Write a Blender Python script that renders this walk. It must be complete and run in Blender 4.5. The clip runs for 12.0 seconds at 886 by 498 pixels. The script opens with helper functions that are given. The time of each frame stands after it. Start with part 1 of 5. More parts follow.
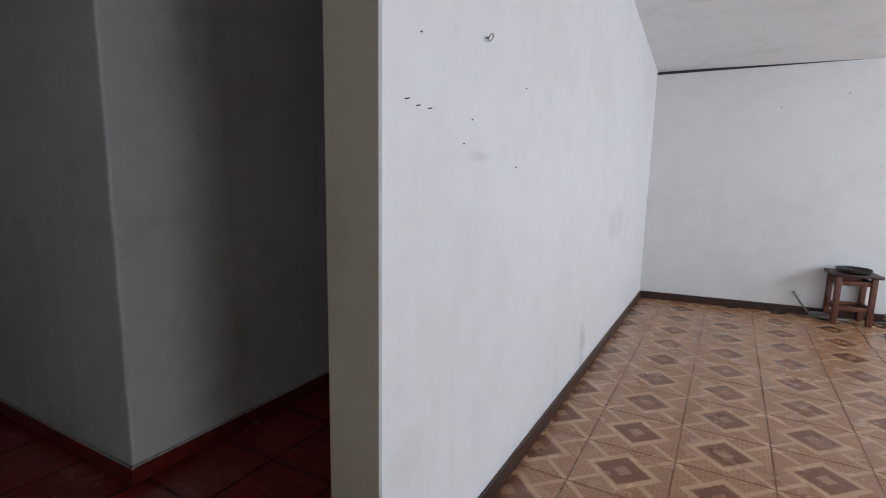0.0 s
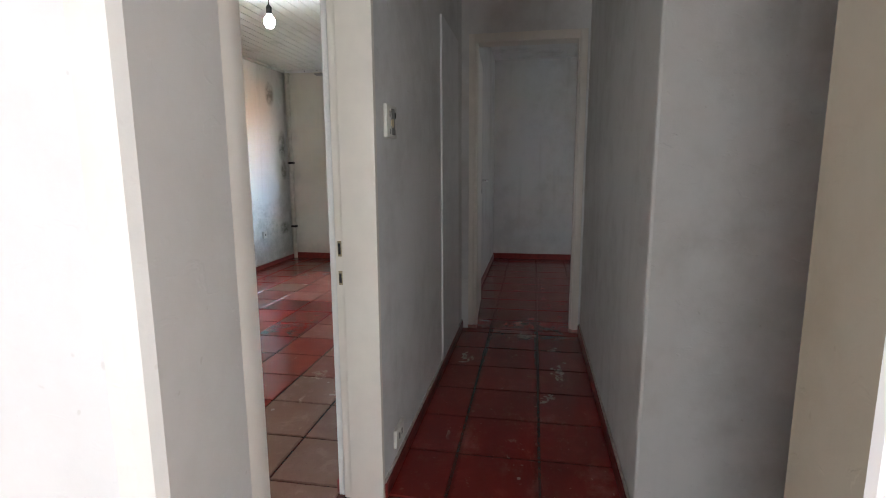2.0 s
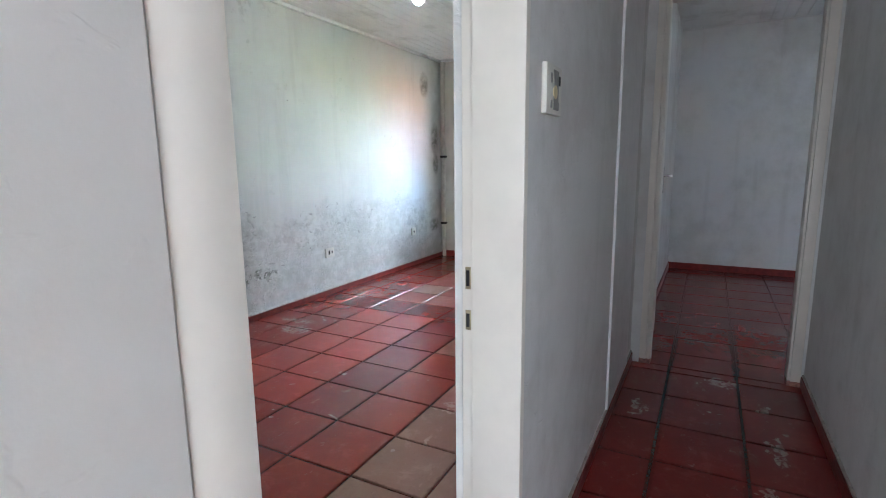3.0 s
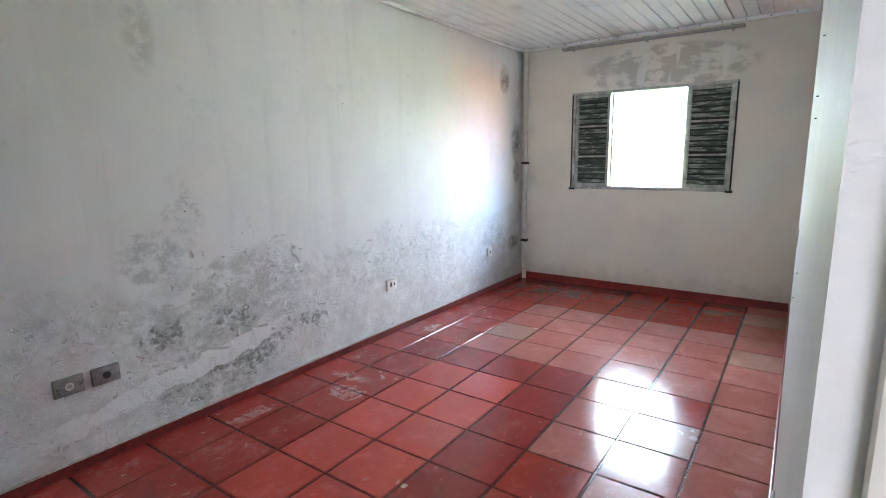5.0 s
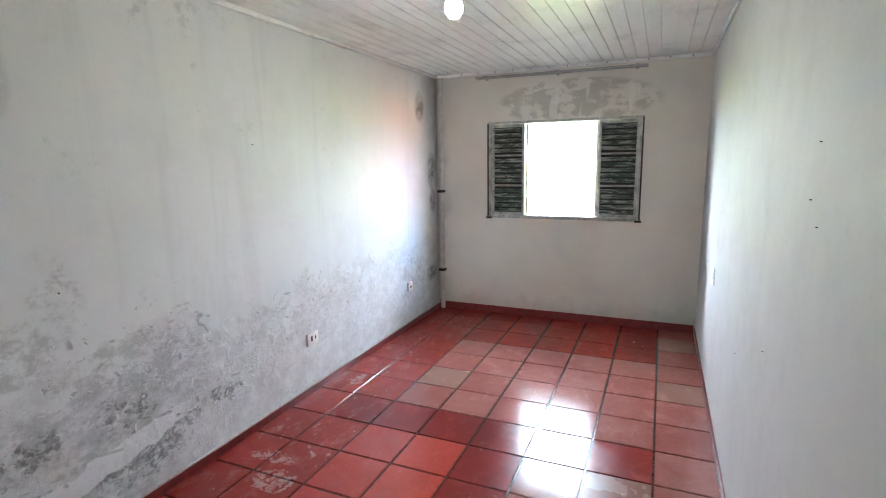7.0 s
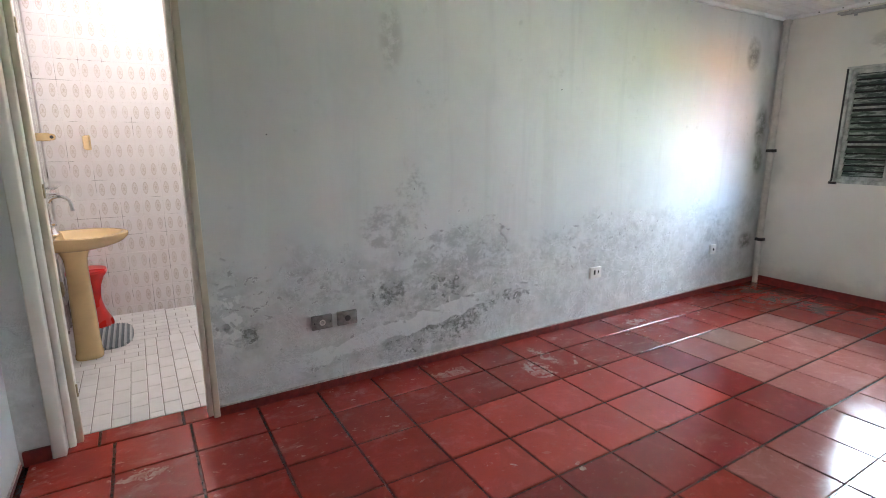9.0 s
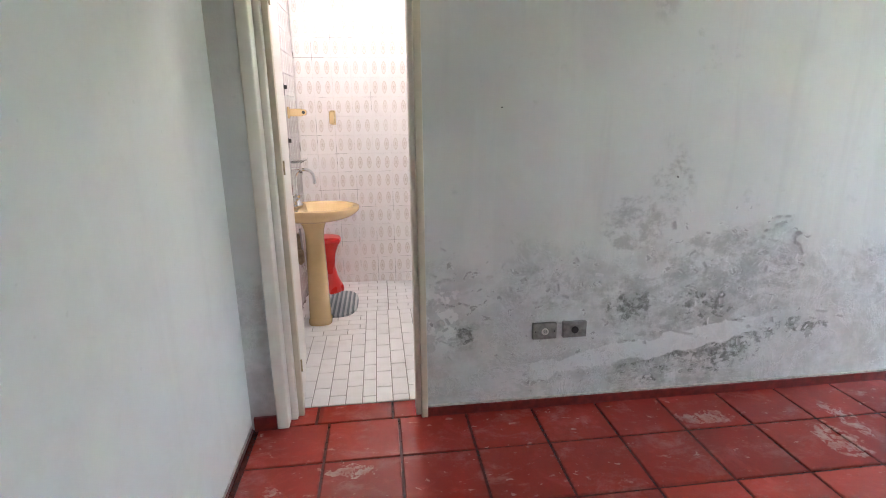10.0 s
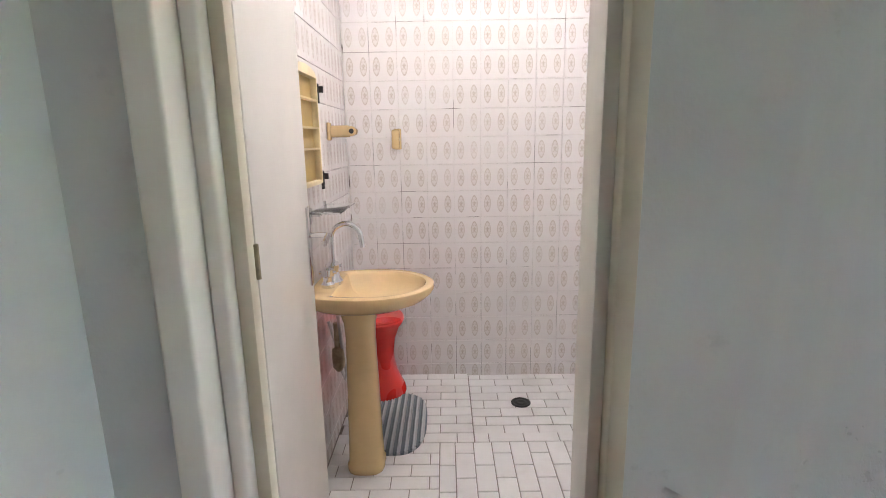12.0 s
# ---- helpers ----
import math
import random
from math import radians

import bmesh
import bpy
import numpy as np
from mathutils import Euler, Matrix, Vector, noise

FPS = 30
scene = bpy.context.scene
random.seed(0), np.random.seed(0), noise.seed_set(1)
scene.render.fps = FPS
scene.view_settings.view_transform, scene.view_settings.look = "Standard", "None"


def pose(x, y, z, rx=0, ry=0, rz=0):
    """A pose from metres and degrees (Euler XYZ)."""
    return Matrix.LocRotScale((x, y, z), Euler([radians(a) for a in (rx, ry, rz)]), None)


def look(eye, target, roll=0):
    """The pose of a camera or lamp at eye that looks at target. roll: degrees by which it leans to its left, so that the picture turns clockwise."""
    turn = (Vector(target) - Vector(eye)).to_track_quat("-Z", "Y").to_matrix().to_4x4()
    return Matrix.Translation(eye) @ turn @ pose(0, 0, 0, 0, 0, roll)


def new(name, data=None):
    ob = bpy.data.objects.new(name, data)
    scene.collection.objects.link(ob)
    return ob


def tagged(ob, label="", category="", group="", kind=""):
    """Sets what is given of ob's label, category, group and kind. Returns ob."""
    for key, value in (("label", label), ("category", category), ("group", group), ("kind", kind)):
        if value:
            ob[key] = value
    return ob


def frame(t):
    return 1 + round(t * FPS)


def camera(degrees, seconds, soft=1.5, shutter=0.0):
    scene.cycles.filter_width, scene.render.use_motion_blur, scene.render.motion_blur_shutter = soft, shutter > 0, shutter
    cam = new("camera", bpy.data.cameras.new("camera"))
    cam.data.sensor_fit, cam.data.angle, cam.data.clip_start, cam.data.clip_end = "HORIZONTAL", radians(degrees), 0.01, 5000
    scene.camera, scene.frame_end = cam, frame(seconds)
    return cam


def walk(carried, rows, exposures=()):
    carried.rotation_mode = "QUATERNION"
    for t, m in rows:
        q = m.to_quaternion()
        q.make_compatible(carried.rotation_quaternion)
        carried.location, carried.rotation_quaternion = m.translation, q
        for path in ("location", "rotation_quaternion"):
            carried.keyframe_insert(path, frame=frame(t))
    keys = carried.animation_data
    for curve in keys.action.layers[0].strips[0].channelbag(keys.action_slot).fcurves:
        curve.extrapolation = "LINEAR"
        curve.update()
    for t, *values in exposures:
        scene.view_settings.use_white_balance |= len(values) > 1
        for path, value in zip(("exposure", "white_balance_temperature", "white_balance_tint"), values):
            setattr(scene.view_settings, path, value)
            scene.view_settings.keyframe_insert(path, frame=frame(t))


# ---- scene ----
cam = camera(82.2, 12.0, soft=1.0)
PATH = [
    (0, (-0.311, -0.411, 1.206), (-1.274, 1.313, 0.888), 1.1),
    (0.2, (-0.385, -0.281, 1.194), (-1.593, 1.28, 0.869), 0.4),
    (0.5, (-0.478, -0.11, 1.178), (-2.032, 1.111, 0.868), -0.4),
    (1, (-0.493, 0.088, 1.192), (-2.398, 0.614, 0.883), -0.2),
    (1.5, (-0.483, 0.198, 1.21), (-2.459, 0.179, 0.9), -0.5),
    (2, (-0.516, 0.206, 1.207), (-2.46, -0.14, 0.892), -0.3),
    (2.5, (-0.783, 0.132, 1.18), (-2.66, -0.477, 0.855), -0.4),
    (3, (-1.087, 0.043, 1.202), (-2.835, -0.869, 0.869), -0.6),
    (3.5, (-1.355, -0.072, 1.296), (-2.966, -1.21, 0.961), -0.7),
    (3.7, (-1.429, -0.124, 1.336), (-3.008, -1.305, 1.003), -0.8),
    (5.3, (-1.879, -0.586, 1.359), (-3.514, -1.676, 0.985), -1.0),
    (5.5, (-1.91, -0.635, 1.36), (-3.58, -1.666, 0.977), -0.9),
    (6, (-1.971, -0.748, 1.404), (-3.714, -1.651, 1.019), -1.0),
    (6.5, (-1.998, -0.838, 1.56), (-3.792, -1.644, 1.197), -1.0),
    (6.7, (-1.988, -0.855, 1.624), (-3.798, -1.629, 1.273), -0.9),
    (8.3, (-1.8, -0.535, 1.476), (-3.452, -1.632, 1.185), -0.3),
    (8.5, (-1.795, -0.482, 1.453), (-3.302, -1.753, 1.118), -0.1),
    (9, (-1.777, -0.399, 1.387), (-2.782, -2.078, 0.97), -0.2),
    (9.5, (-1.776, -0.614, 1.366), (-2.32, -2.475, 0.875), -0.3),
    (10, (-1.828, -0.901, 1.39), (-2.068, -2.821, 0.881), -0.6),
    (10.5, (-1.881, -1.228, 1.403), (-1.967, -3.162, 0.901), -0.9),
    (11, (-1.85, -1.568, 1.406), (-1.875, -3.51, 0.928), -1.0),
    (11.5, (-1.78, -1.946, 1.396), (-1.783, -3.898, 0.958), -1.0),
    (12, (-1.744, -2.335, 1.373), (-1.731, -4.291, 0.954), -1.0),
]
EXPOSURES = [
    (0.0, -0.55, 6000, 10), (0.5, -0.12, 6150, 10), (1.0, 0.20, 6450, 11), (1.5, 0.38, 6500, 11), (2.0, 0.62, 6500, 11), (2.5, 0.90, 6250, 10),
    (3.0, 1.18, 5800, 9), (3.5, 1.22, 5750, 10), (5.5, 1.36, 6050, 16), (6.5, 1.33, 6100, 17), (8.5, 1.22, 6150, 15), (9.0, 1.17, 6050, 12), (9.5, 1.28, 6100, 12), (10.0, 1.46, 6050, 13),
    (10.5, 1.52, 6020, 13), (11.0, 1.48, 5990, 13), (12.0, 1.18, 5980, 11),
]
walk(cam, [(t, look(eye, target, roll)) for t, eye, target, roll in PATH], EXPOSURES)

# ---------------------------------------------------------------- light
world = bpy.data.worlds.new("sky")
scene.world = world
world.use_nodes = True
_wn = world.node_tree.nodes
_sky = _wn.new("ShaderNodeTexSky")
_sky.sky_type, _sky.sun_disc = "NISHITA", False
_sky.sun_elevation, _sky.sun_rotation = radians(50), radians(200)
world.node_tree.links.new(_sky.outputs[0], _wn["Background"].inputs[0])
_wn["Background"].inputs[1].default_value = 0.10


def window_light(name, m, sx, sy, watts, colour):
    """Area lamp standing in for daylight through an unseen opening."""
    la = bpy.data.lights.new(name, "AREA")
    la.shape, la.size, la.size_y, la.energy, la.color = "RECTANGLE", sx, sy, watts, colour
    ob = new(name, la)
    ob.matrix_world = m
    return ob


LIVING_WATTS, ENTRY_WATTS, FAR_WATTS = 158, 48, 2.7
BACKDROP = 25.0
BULB_BED, BULB_BATH = 90.0, 335.0
window_light("daylight_living", look((4.12, 3.0, 1.5), (-1, 2.0, 1.15)), 3.3, 1.3, LIVING_WATTS, (0.93, 0.97, 1.0))
# assumed entry doorway: lamp added to brighten passage and corridor
window_light("daylight_entry", look((4.12, -1.3, 1.1), (-1, -0.5, 1.0)), 1.3, 2.0, ENTRY_WATTS, (0.93, 0.97, 1.0))
# lamp added to lift the far room and corridor; its opening is assumed
window_light("daylight_far_room", look((-5.1, 2.59, 1.5), (-6.2, 0, 1.2)), 0.7, 0.9, FAR_WATTS, (1.0, 0.95, 0.92))


# ---------------------------------------------------------------- materials
class Nodes:
    """A short hand for node materials."""

    def __init__(self, name):
        self.m = bpy.data.materials.new(name)
        self.m.use_nodes = True
        self.t = self.m.node_tree
        self.b = self.t.nodes["Principled BSDF"]
        self.geo = self.t.nodes.new("ShaderNodeNewGeometry")
        self.pos = self.geo.outputs["Position"]

    def put(self, sock, v):
        if isinstance(v, bpy.types.NodeSocket):
            self.t.links.new(v, sock)
        elif isinstance(v, (tuple, list)) and len(v) == 3 and sock.type == "RGBA":
            sock.default_value = (*v, 1)
        else:
            sock.default_value = v

    def math(self, op, a, b=0.0, clamp=False):
        n = self.t.nodes.new("ShaderNodeMath")
        n.operation, n.use_clamp = op, clamp
        self.put(n.inputs[0], a), self.put(n.inputs[1], b)
        return n.outputs[0]

    def noise(self, scale, detail=3.0, rough=0.55, vec=None, distort=0.0):
        n = self.t.nodes.new("ShaderNodeTexNoise")
        self.put(n.inputs["Vector"], vec or self.pos)
        n.inputs["Scale"].default_value, n.inputs["Detail"].default_value = scale, detail
        n.inputs["Roughness"].default_value, n.inputs["Distortion"].default_value = rough, distort
        return n.outputs["Fac"]

    def scaled(self, x, y, z, vec=None):
        n = self.t.nodes.new("ShaderNodeVectorMath")
        n.operation = "MULTIPLY"
        self.put(n.inputs[0], vec or self.pos)
        n.inputs[1].default_value = (x, y, z)
        return n.outputs[0]

    def step(self, v, lo, hi, a=0.0, b=1.0):
        n = self.t.nodes.new("ShaderNodeMapRange")
        n.interpolation_type = "SMOOTHSTEP"
        self.put(n.inputs[0], v)
        for i, x in enumerate((lo, hi, a, b)):
            n.inputs[i + 1].default_value = x
        return n.outputs[0]

    def mix(self, f, a, b):
        n = self.t.nodes.new("ShaderNodeMix")
        n.data_type = "RGBA"
        self.put(n.inputs[0], f), self.put(n.inputs[6], a), self.put(n.inputs[7], b)
        return n.outputs[2]

    def axes(self, vec=None):
        n = self.t.nodes.new("ShaderNodeSeparateXYZ")
        self.put(n.inputs[0], vec or self.pos)
        return n.outputs

    def local(self):
        return self.t.nodes.new("ShaderNodeTexCoord").outputs["Object"]

    def random(self):
        return self.t.nodes.new("ShaderNodeObjectInfo").outputs["Random"]

    def blob(self, cx, cz, rx, rz, axis=0):
        """1 in the middle of an ellipse on a wall, 0 outside it."""
        p = self.axes()
        u = self.math("DIVIDE", self.math("SUBTRACT", p[axis], cx), rx)
        v = self.math("DIVIDE", self.math("SUBTRACT", p[2], cz), rz)
        d = self.math("ADD", self.math("MULTIPLY", u, u), self.math("MULTIPLY", v, v))
        return self.step(d, 1.0, 0.0)

    def bump(self, h, strength=0.3, dist=0.01):
        n = self.t.nodes.new("ShaderNodeBump")
        n.inputs["Strength"].default_value, n.inputs["Distance"].default_value = strength, dist
        self.put(n.inputs["Height"], h)
        self.put(self.b.inputs["Normal"], n.outputs[0])

    def done(self, colour=None, rough=None, metal=None, coat=None, spec=None):
        i = self.b.inputs
        for key, v in (("Base Color", colour), ("Roughness", rough), ("Metallic", metal), ("Coat Weight", coat), ("Specular IOR Level", spec)):
            if v is not None:
                self.put(i[key], v)
        return self.m


def plaster(name, colour, dirt, rough=0.55, bump=0.25, dirt_amount=0.35, spec=0.5, stains=()):
    n = Nodes(name)
    big = n.noise(1.3, 4, 0.6)
    mid = n.noise(7, 5, 0.65)
    fine = n.noise(160, 2)
    f = n.math("MULTIPLY", n.step(n.math("ADD", n.math("MULTIPLY", big, 0.6), n.math("MULTIPLY", mid, 0.4)), 0.42, 0.68), dirt_amount)
    streak = n.noise(9, 3, 0.5, n.scaled(1, 1, 0.08))
    f = n.math("ADD", f, n.math("MULTIPLY", n.step(streak, 0.55, 0.75), dirt_amount * 0.4))
    spots = n.math("MULTIPLY", n.step(n.noise(38, 1), 0.76, 0.80), 0.35)
    c = n.mix(n.math("ADD", f, spots, True), colour, dirt)
    for axis, cu, cz, ru, rz, k, tone in stains:
        c = n.mix(n.math("MULTIPLY", n.blob(cu, cz, ru, rz, axis), n.math("MULTIPLY", n.step(n.noise(9, 4), 0.3, 0.6), k)), c, tone)
    h = n.math("ADD", n.math("MULTIPLY", mid, 0.6), n.math("ADD", n.math("MULTIPLY", fine, 0.12), n.math("ADD", n.math("MULTIPLY", n.noise(45, 4, 0.65), 0.18), n.math("MULTIPLY", n.step(n.noise(16, 3, 0.5, n.scaled(1, 1, 1.8), 0.8), 0.62, 0.70), 0.30))))
    n.bump(h, bump, 0.006)
    return n.done(c, n.math("ADD", rough, n.math("MULTIPLY", mid, 0.15)), spec=spec)


def plain(name, colour, rough=0.5, metal=0.0, grain=30.0, vary=0.12, bump=0.05, coat=None):
    n = Nodes(name)
    g = n.noise(grain, 4, 0.6)
    dark = tuple(c * (1 - 2 * vary) for c in colour)
    n.bump(g, bump, 0.003)
    return n.done(n.mix(n.step(g, 0.3, 0.75), colour, dark), n.math("ADD", rough - 0.05, n.math("MULTIPLY", n.noise(grain * 0.2, 3), 0.12)), metal, coat)


def glow(name, colour, strength):
    n = Nodes(name)
    n.put(n.b.inputs["Emission Color"], colour)
    n.b.inputs["Emission Strength"].default_value = strength
    return n.done(colour, 0.4)


def damp_plaster():
    """Old white paint, blistered, patched and mouldy in its lower third."""
    n = Nodes("damp_painted_plaster")
    p = n.axes()
    big, mid, fine = n.noise(1.6, 4, 0.6), n.noise(9, 5, 0.65), n.noise(170, 2)
    rough_patch = n.noise(11, 4, 0.6, None, 0.4)
    base = n.mix(n.math("MULTIPLY", n.step(big, 0.4, 0.7), 0.5), (0.66, 0.665, 0.645), (0.54, 0.55, 0.535))
    runs = n.noise(5, 4, 0.6, n.scaled(1, 1, 0.10))
    base = n.mix(n.math("MULTIPLY", n.step(runs, 0.55, 0.68), 0.28), base, (0.73, 0.735, 0.72))
    base = n.mix(n.math("MULTIPLY", n.step(runs, 0.44, 0.34), 0.22), base, (0.48, 0.485, 0.465))
    smudge = n.math("MULTIPLY", n.step(n.noise(11, 6, 0.72), 0.56, 0.70), n.step(n.noise(1.9, 3), 0.48, 0.62))
    base = n.mix(n.math("MULTIPLY", smudge, 0.4), base, (0.42, 0.425, 0.40))
    # the scraped band: edge wanders between knee and hip height
    edge = n.math("ADD", p[2], n.math("MULTIPLY", n.math("SUBTRACT", n.noise(2.4, 4, 0.65), 0.5), 0.75))
    low = n.step(edge, 0.86, 0.74)
    scraped = n.mix(n.step(mid, 0.35, 0.66), (0.50, 0.505, 0.49), (0.64, 0.645, 0.63))
    c = n.mix(n.math("MULTIPLY", low, 0.75), base, scraped)
    # pale streaks of filler
    pale = n.math("MULTIPLY", n.step(n.noise(5.5, 4, 0.6, n.scaled(1, 1, 2.4)), 0.56, 0.66), n.step(p[2], 1.0, 0.3))
    c = n.mix(n.math("MULTIPLY", pale, 0.5), c, (0.72, 0.72, 0.71))

    def spread_over(rows):
        out = 0.0
        for cx, cz, rx, rz, k in rows:
            out = n.math("MAXIMUM", out, n.math("MULTIPLY", n.blob(cx, cz, rx, rz), k))
        return out

    # mould: a soft grey bloom, dark smeared cores, and chips with dark edges
    smear = n.noise(8.5, 9, 0.74, n.scaled(1, 1, 1.25), 0.2)
    fine_smear = n.noise(19, 8, 0.70, n.scaled(1, 1, 1.2), 0.3)
    bloom = spread_over(((-3.20, 0.20, 0.55, 0.22, 1.0), (-3.45, 0.55, 0.52, 0.40, 1.0), (-2.98, 0.90, 0.20, 0.17, 0.9), (-3.15, 1.08, 0.14, 0.24, 0.5), (-3.02, 0.52, 0.26, 0.17, 1.0), (-2.19, 0.40, 0.11, 0.10, 1.0), (-2.6, 0.62, 0.32, 0.16, 0.55), (-4.55, 0.60, 0.75, 0.26, 0.35), (-6.3, 0.5, 0.5, 0.4, 0.35)))
    soft = n.math("MULTIPLY", n.step(bloom, 0.0, 0.45), n.step(n.math("ADD", smear, n.math("MULTIPLY", bloom, 0.10)), 0.50, 0.66))
    grime = n.math("MULTIPLY", n.step(n.noise(6, 5, 0.7), 0.42, 0.62), n.step(p[2], 0.62, 0.25))
    c = n.mix(n.math("MULTIPLY", grime, 0.22), c, (0.40, 0.405, 0.385))
    c = n.mix(n.math("MULTIPLY", soft, 0.55), c, (0.29, 0.295, 0.28))
    core = spread_over(((-3.44, 0.24, 0.34, 0.16, 1.0), (-3.62, 0.33, 0.24, 0.10, 1.0), (-3.92, 0.345, 0.22, 0.06, 0.9), (-3.00, 0.50, 0.15, 0.11, 0.95), (-3.38, 0.48, 0.22, 0.13, 0.7), (-2.19, 0.40, 0.065, 0.06, 1.0), (-3.15, 0.17, 0.25, 0.12, 0.55)))
    dark_core = n.math("MULTIPLY", n.step(core, 0.0, 0.35), n.step(n.math("ADD", fine_smear, n.math("MULTIPLY", core, 0.15)), 0.57, 0.69))
    tone = n.mix(n.step(n.noise(46, 4, 0.7), 0.42, 0.62), (0.09, 0.095, 0.084), (0.24, 0.245, 0.23))
    c = n.mix(n.math("MULTIPLY", dark_core, 0.78), c, tone)
    flake_zone = spread_over(((-3.72, 0.70, 0.22, 0.36, 1.0), (-3.4, 0.75, 0.5, 0.3, 0.8), (-3.9, 0.36, 0.35, 0.12, 1.0), (-2.5, 0.60, 0.55, 0.22, 0.75), (-4.9, 0.62, 0.9, 0.3, 0.85), (-2.12, 0.55, 0.12, 0.3, 1.0), (-2.9, 0.25, 0.8, 0.25, 0.7)))
    lifted = n.math("MULTIPLY", n.step(n.noise(19, 5, 0.6, n.scaled(1, 1, 1.4), 0.5), 0.615, 0.635), n.step(flake_zone, 0.05, 0.45))
    under = n.math("MULTIPLY", n.step(n.noise(19, 5, 0.6, n.scaled(1, 1, 1.4), 0.5), 0.585, 0.61), n.step(flake_zone, 0.05, 0.45))
    c = n.mix(n.math("MULTIPLY", under, 0.45), c, (0.76, 0.765, 0.755))
    c = n.mix(n.math("MULTIPLY", lifted, 0.62), c, (0.24, 0.24, 0.225))
    # the long pale band of filler, rising away from the sockets
    level = n.math("ADD", n.math("SUBTRACT", n.math("SUBTRACT", p[2], 0.215), n.math("MULTIPLY", n.math("ADD", p[0], 2.70), -0.150)), n.math("MULTIPLY", n.math("SUBTRACT", n.noise(6, 4, 0.6), 0.5), 0.13))
    band = n.math("MULTIPLY", n.step(n.math("ABSOLUTE", level), 0.052, 0.040), n.math("MULTIPLY", n.step(p[0], -3.85, -3.6), n.step(p[0], -2.25, -2.6)))
    c = n.mix(n.math("MULTIPLY", band, 0.85), c, (0.74, 0.745, 0.735))
    mould = n.math("MAXIMUM", soft, dark_core)
    flaked = n.math("MULTIPLY", n.blob(-2.08, 0.50, 0.14, 0.26), n.step(n.noise(14, 4, 0.6), 0.46, 0.5))
    c = n.mix(n.math("MULTIPLY", flaked, 0.8), c, (0.80, 0.80, 0.78))
    # stains higher up: a run near the ceiling and the damp corner by the pipe
    run = n.math("MULTIPLY", n.blob(-3.04, 1.93, 0.09, 0.22), n.step(n.noise(16, 5, 0.7), 0.36, 0.56))
    run = n.math("MAXIMUM", run, n.math("MULTIPLY", n.blob(-3.6, 2.35, 0.8, 0.16), n.step(n.noise(8, 5, 0.7), 0.52, 0.66)))
    run = n.math("MAXIMUM", run, n.math("MULTIPLY", n.blob(-3.16, 1.05, 0.14, 0.36), n.step(n.noise(10, 5, 0.7, n.scaled(1, 1, 0.4)), 0.5, 0.68)))
    c = n.mix(n.math("MULTIPLY", run, 0.42), c, (0.30, 0.30, 0.28))
    corner = n.math("MULTIPLY", n.step(n.math("ADD", p[0], n.math("MULTIPLY", n.noise(4, 5, 0.65), 0.5)), -6.38, -6.62), n.step(n.noise(7, 4), 0.25, 0.6))
    c = n.mix(n.math("MULTIPLY", corner, 0.30), c, (0.33, 0.33, 0.30))
    for cx, cz, rx, rz in ((-6.57, 2.12, 0.13, 0.17), (-6.82, 1.50, 0.12, 0.24), (-6.84, 1.20, 0.10, 0.16), (-6.78, 0.43, 0.17, 0.10)):
        c = n.mix(n.math("MULTIPLY", n.math("MULTIPLY", n.blob(cx, cz, rx, rz), n.step(smear, 0.32, 0.62, 0.25, 1.0)), 0.85), c, (0.13, 0.13, 0.11))
    ridge = n.math("ABSOLUTE", n.math("SUBTRACT", n.noise(4.2, 6, 0.7, None, 0.5), 0.5))
    peel = n.math("MULTIPLY", n.step(ridge, 0.014, 0.005), n.math("MULTIPLY", low, n.step(n.noise(2.2, 3), 0.42, 0.55)))
    lip = n.math("MULTIPLY", n.step(ridge, 0.045, 0.02), n.math("MULTIPLY", low, n.step(n.noise(2.2, 3), 0.42, 0.55)))
    c = n.mix(n.math("MULTIPLY", lip, 0.30), c, (0.76, 0.765, 0.75))
    c = n.mix(n.math("MULTIPLY", peel, 0.28), c, (0.30, 0.30, 0.285))
    chips = n.math("MULTIPLY", n.step(n.noise(31, 3, 0.6), 0.70, 0.73), n.step(edge, 1.0, 0.6))
    c = n.mix(n.math("MULTIPLY", chips, 0.55), c, (0.33, 0.33, 0.31))
    blister = n.math("MULTIPLY", n.math("ADD", rough_patch, n.math("MULTIPLY", n.noise(58, 4, 0.7), 0.06)), n.math("ADD", 0.10, n.math("MULTIPLY", low, n.step(n.noise(3.4, 4, 0.6), 0.38, 0.62))))
    h = n.math("ADD", n.math("ADD", n.math("MULTIPLY", blister, 1.0), n.math("MULTIPLY", mid, 0.3)), n.math("ADD", n.math("MULTIPLY", low, -0.25), n.math("MULTIPLY", fine, 0.05)))
    n.bump(n.math("SUBTRACT", n.math("ADD", h, n.math("MULTIPLY", lip, 0.25)), n.math("MULTIPLY", n.math("MAXIMUM", n.math("MAXIMUM", chips, lifted), peel), 0.6)), 0.65, 0.010)
    return n.done(c, n.math("ADD", 0.64, n.math("MULTIPLY", n.math("MAXIMUM", low, mould), 0.3)), spec=0.15)


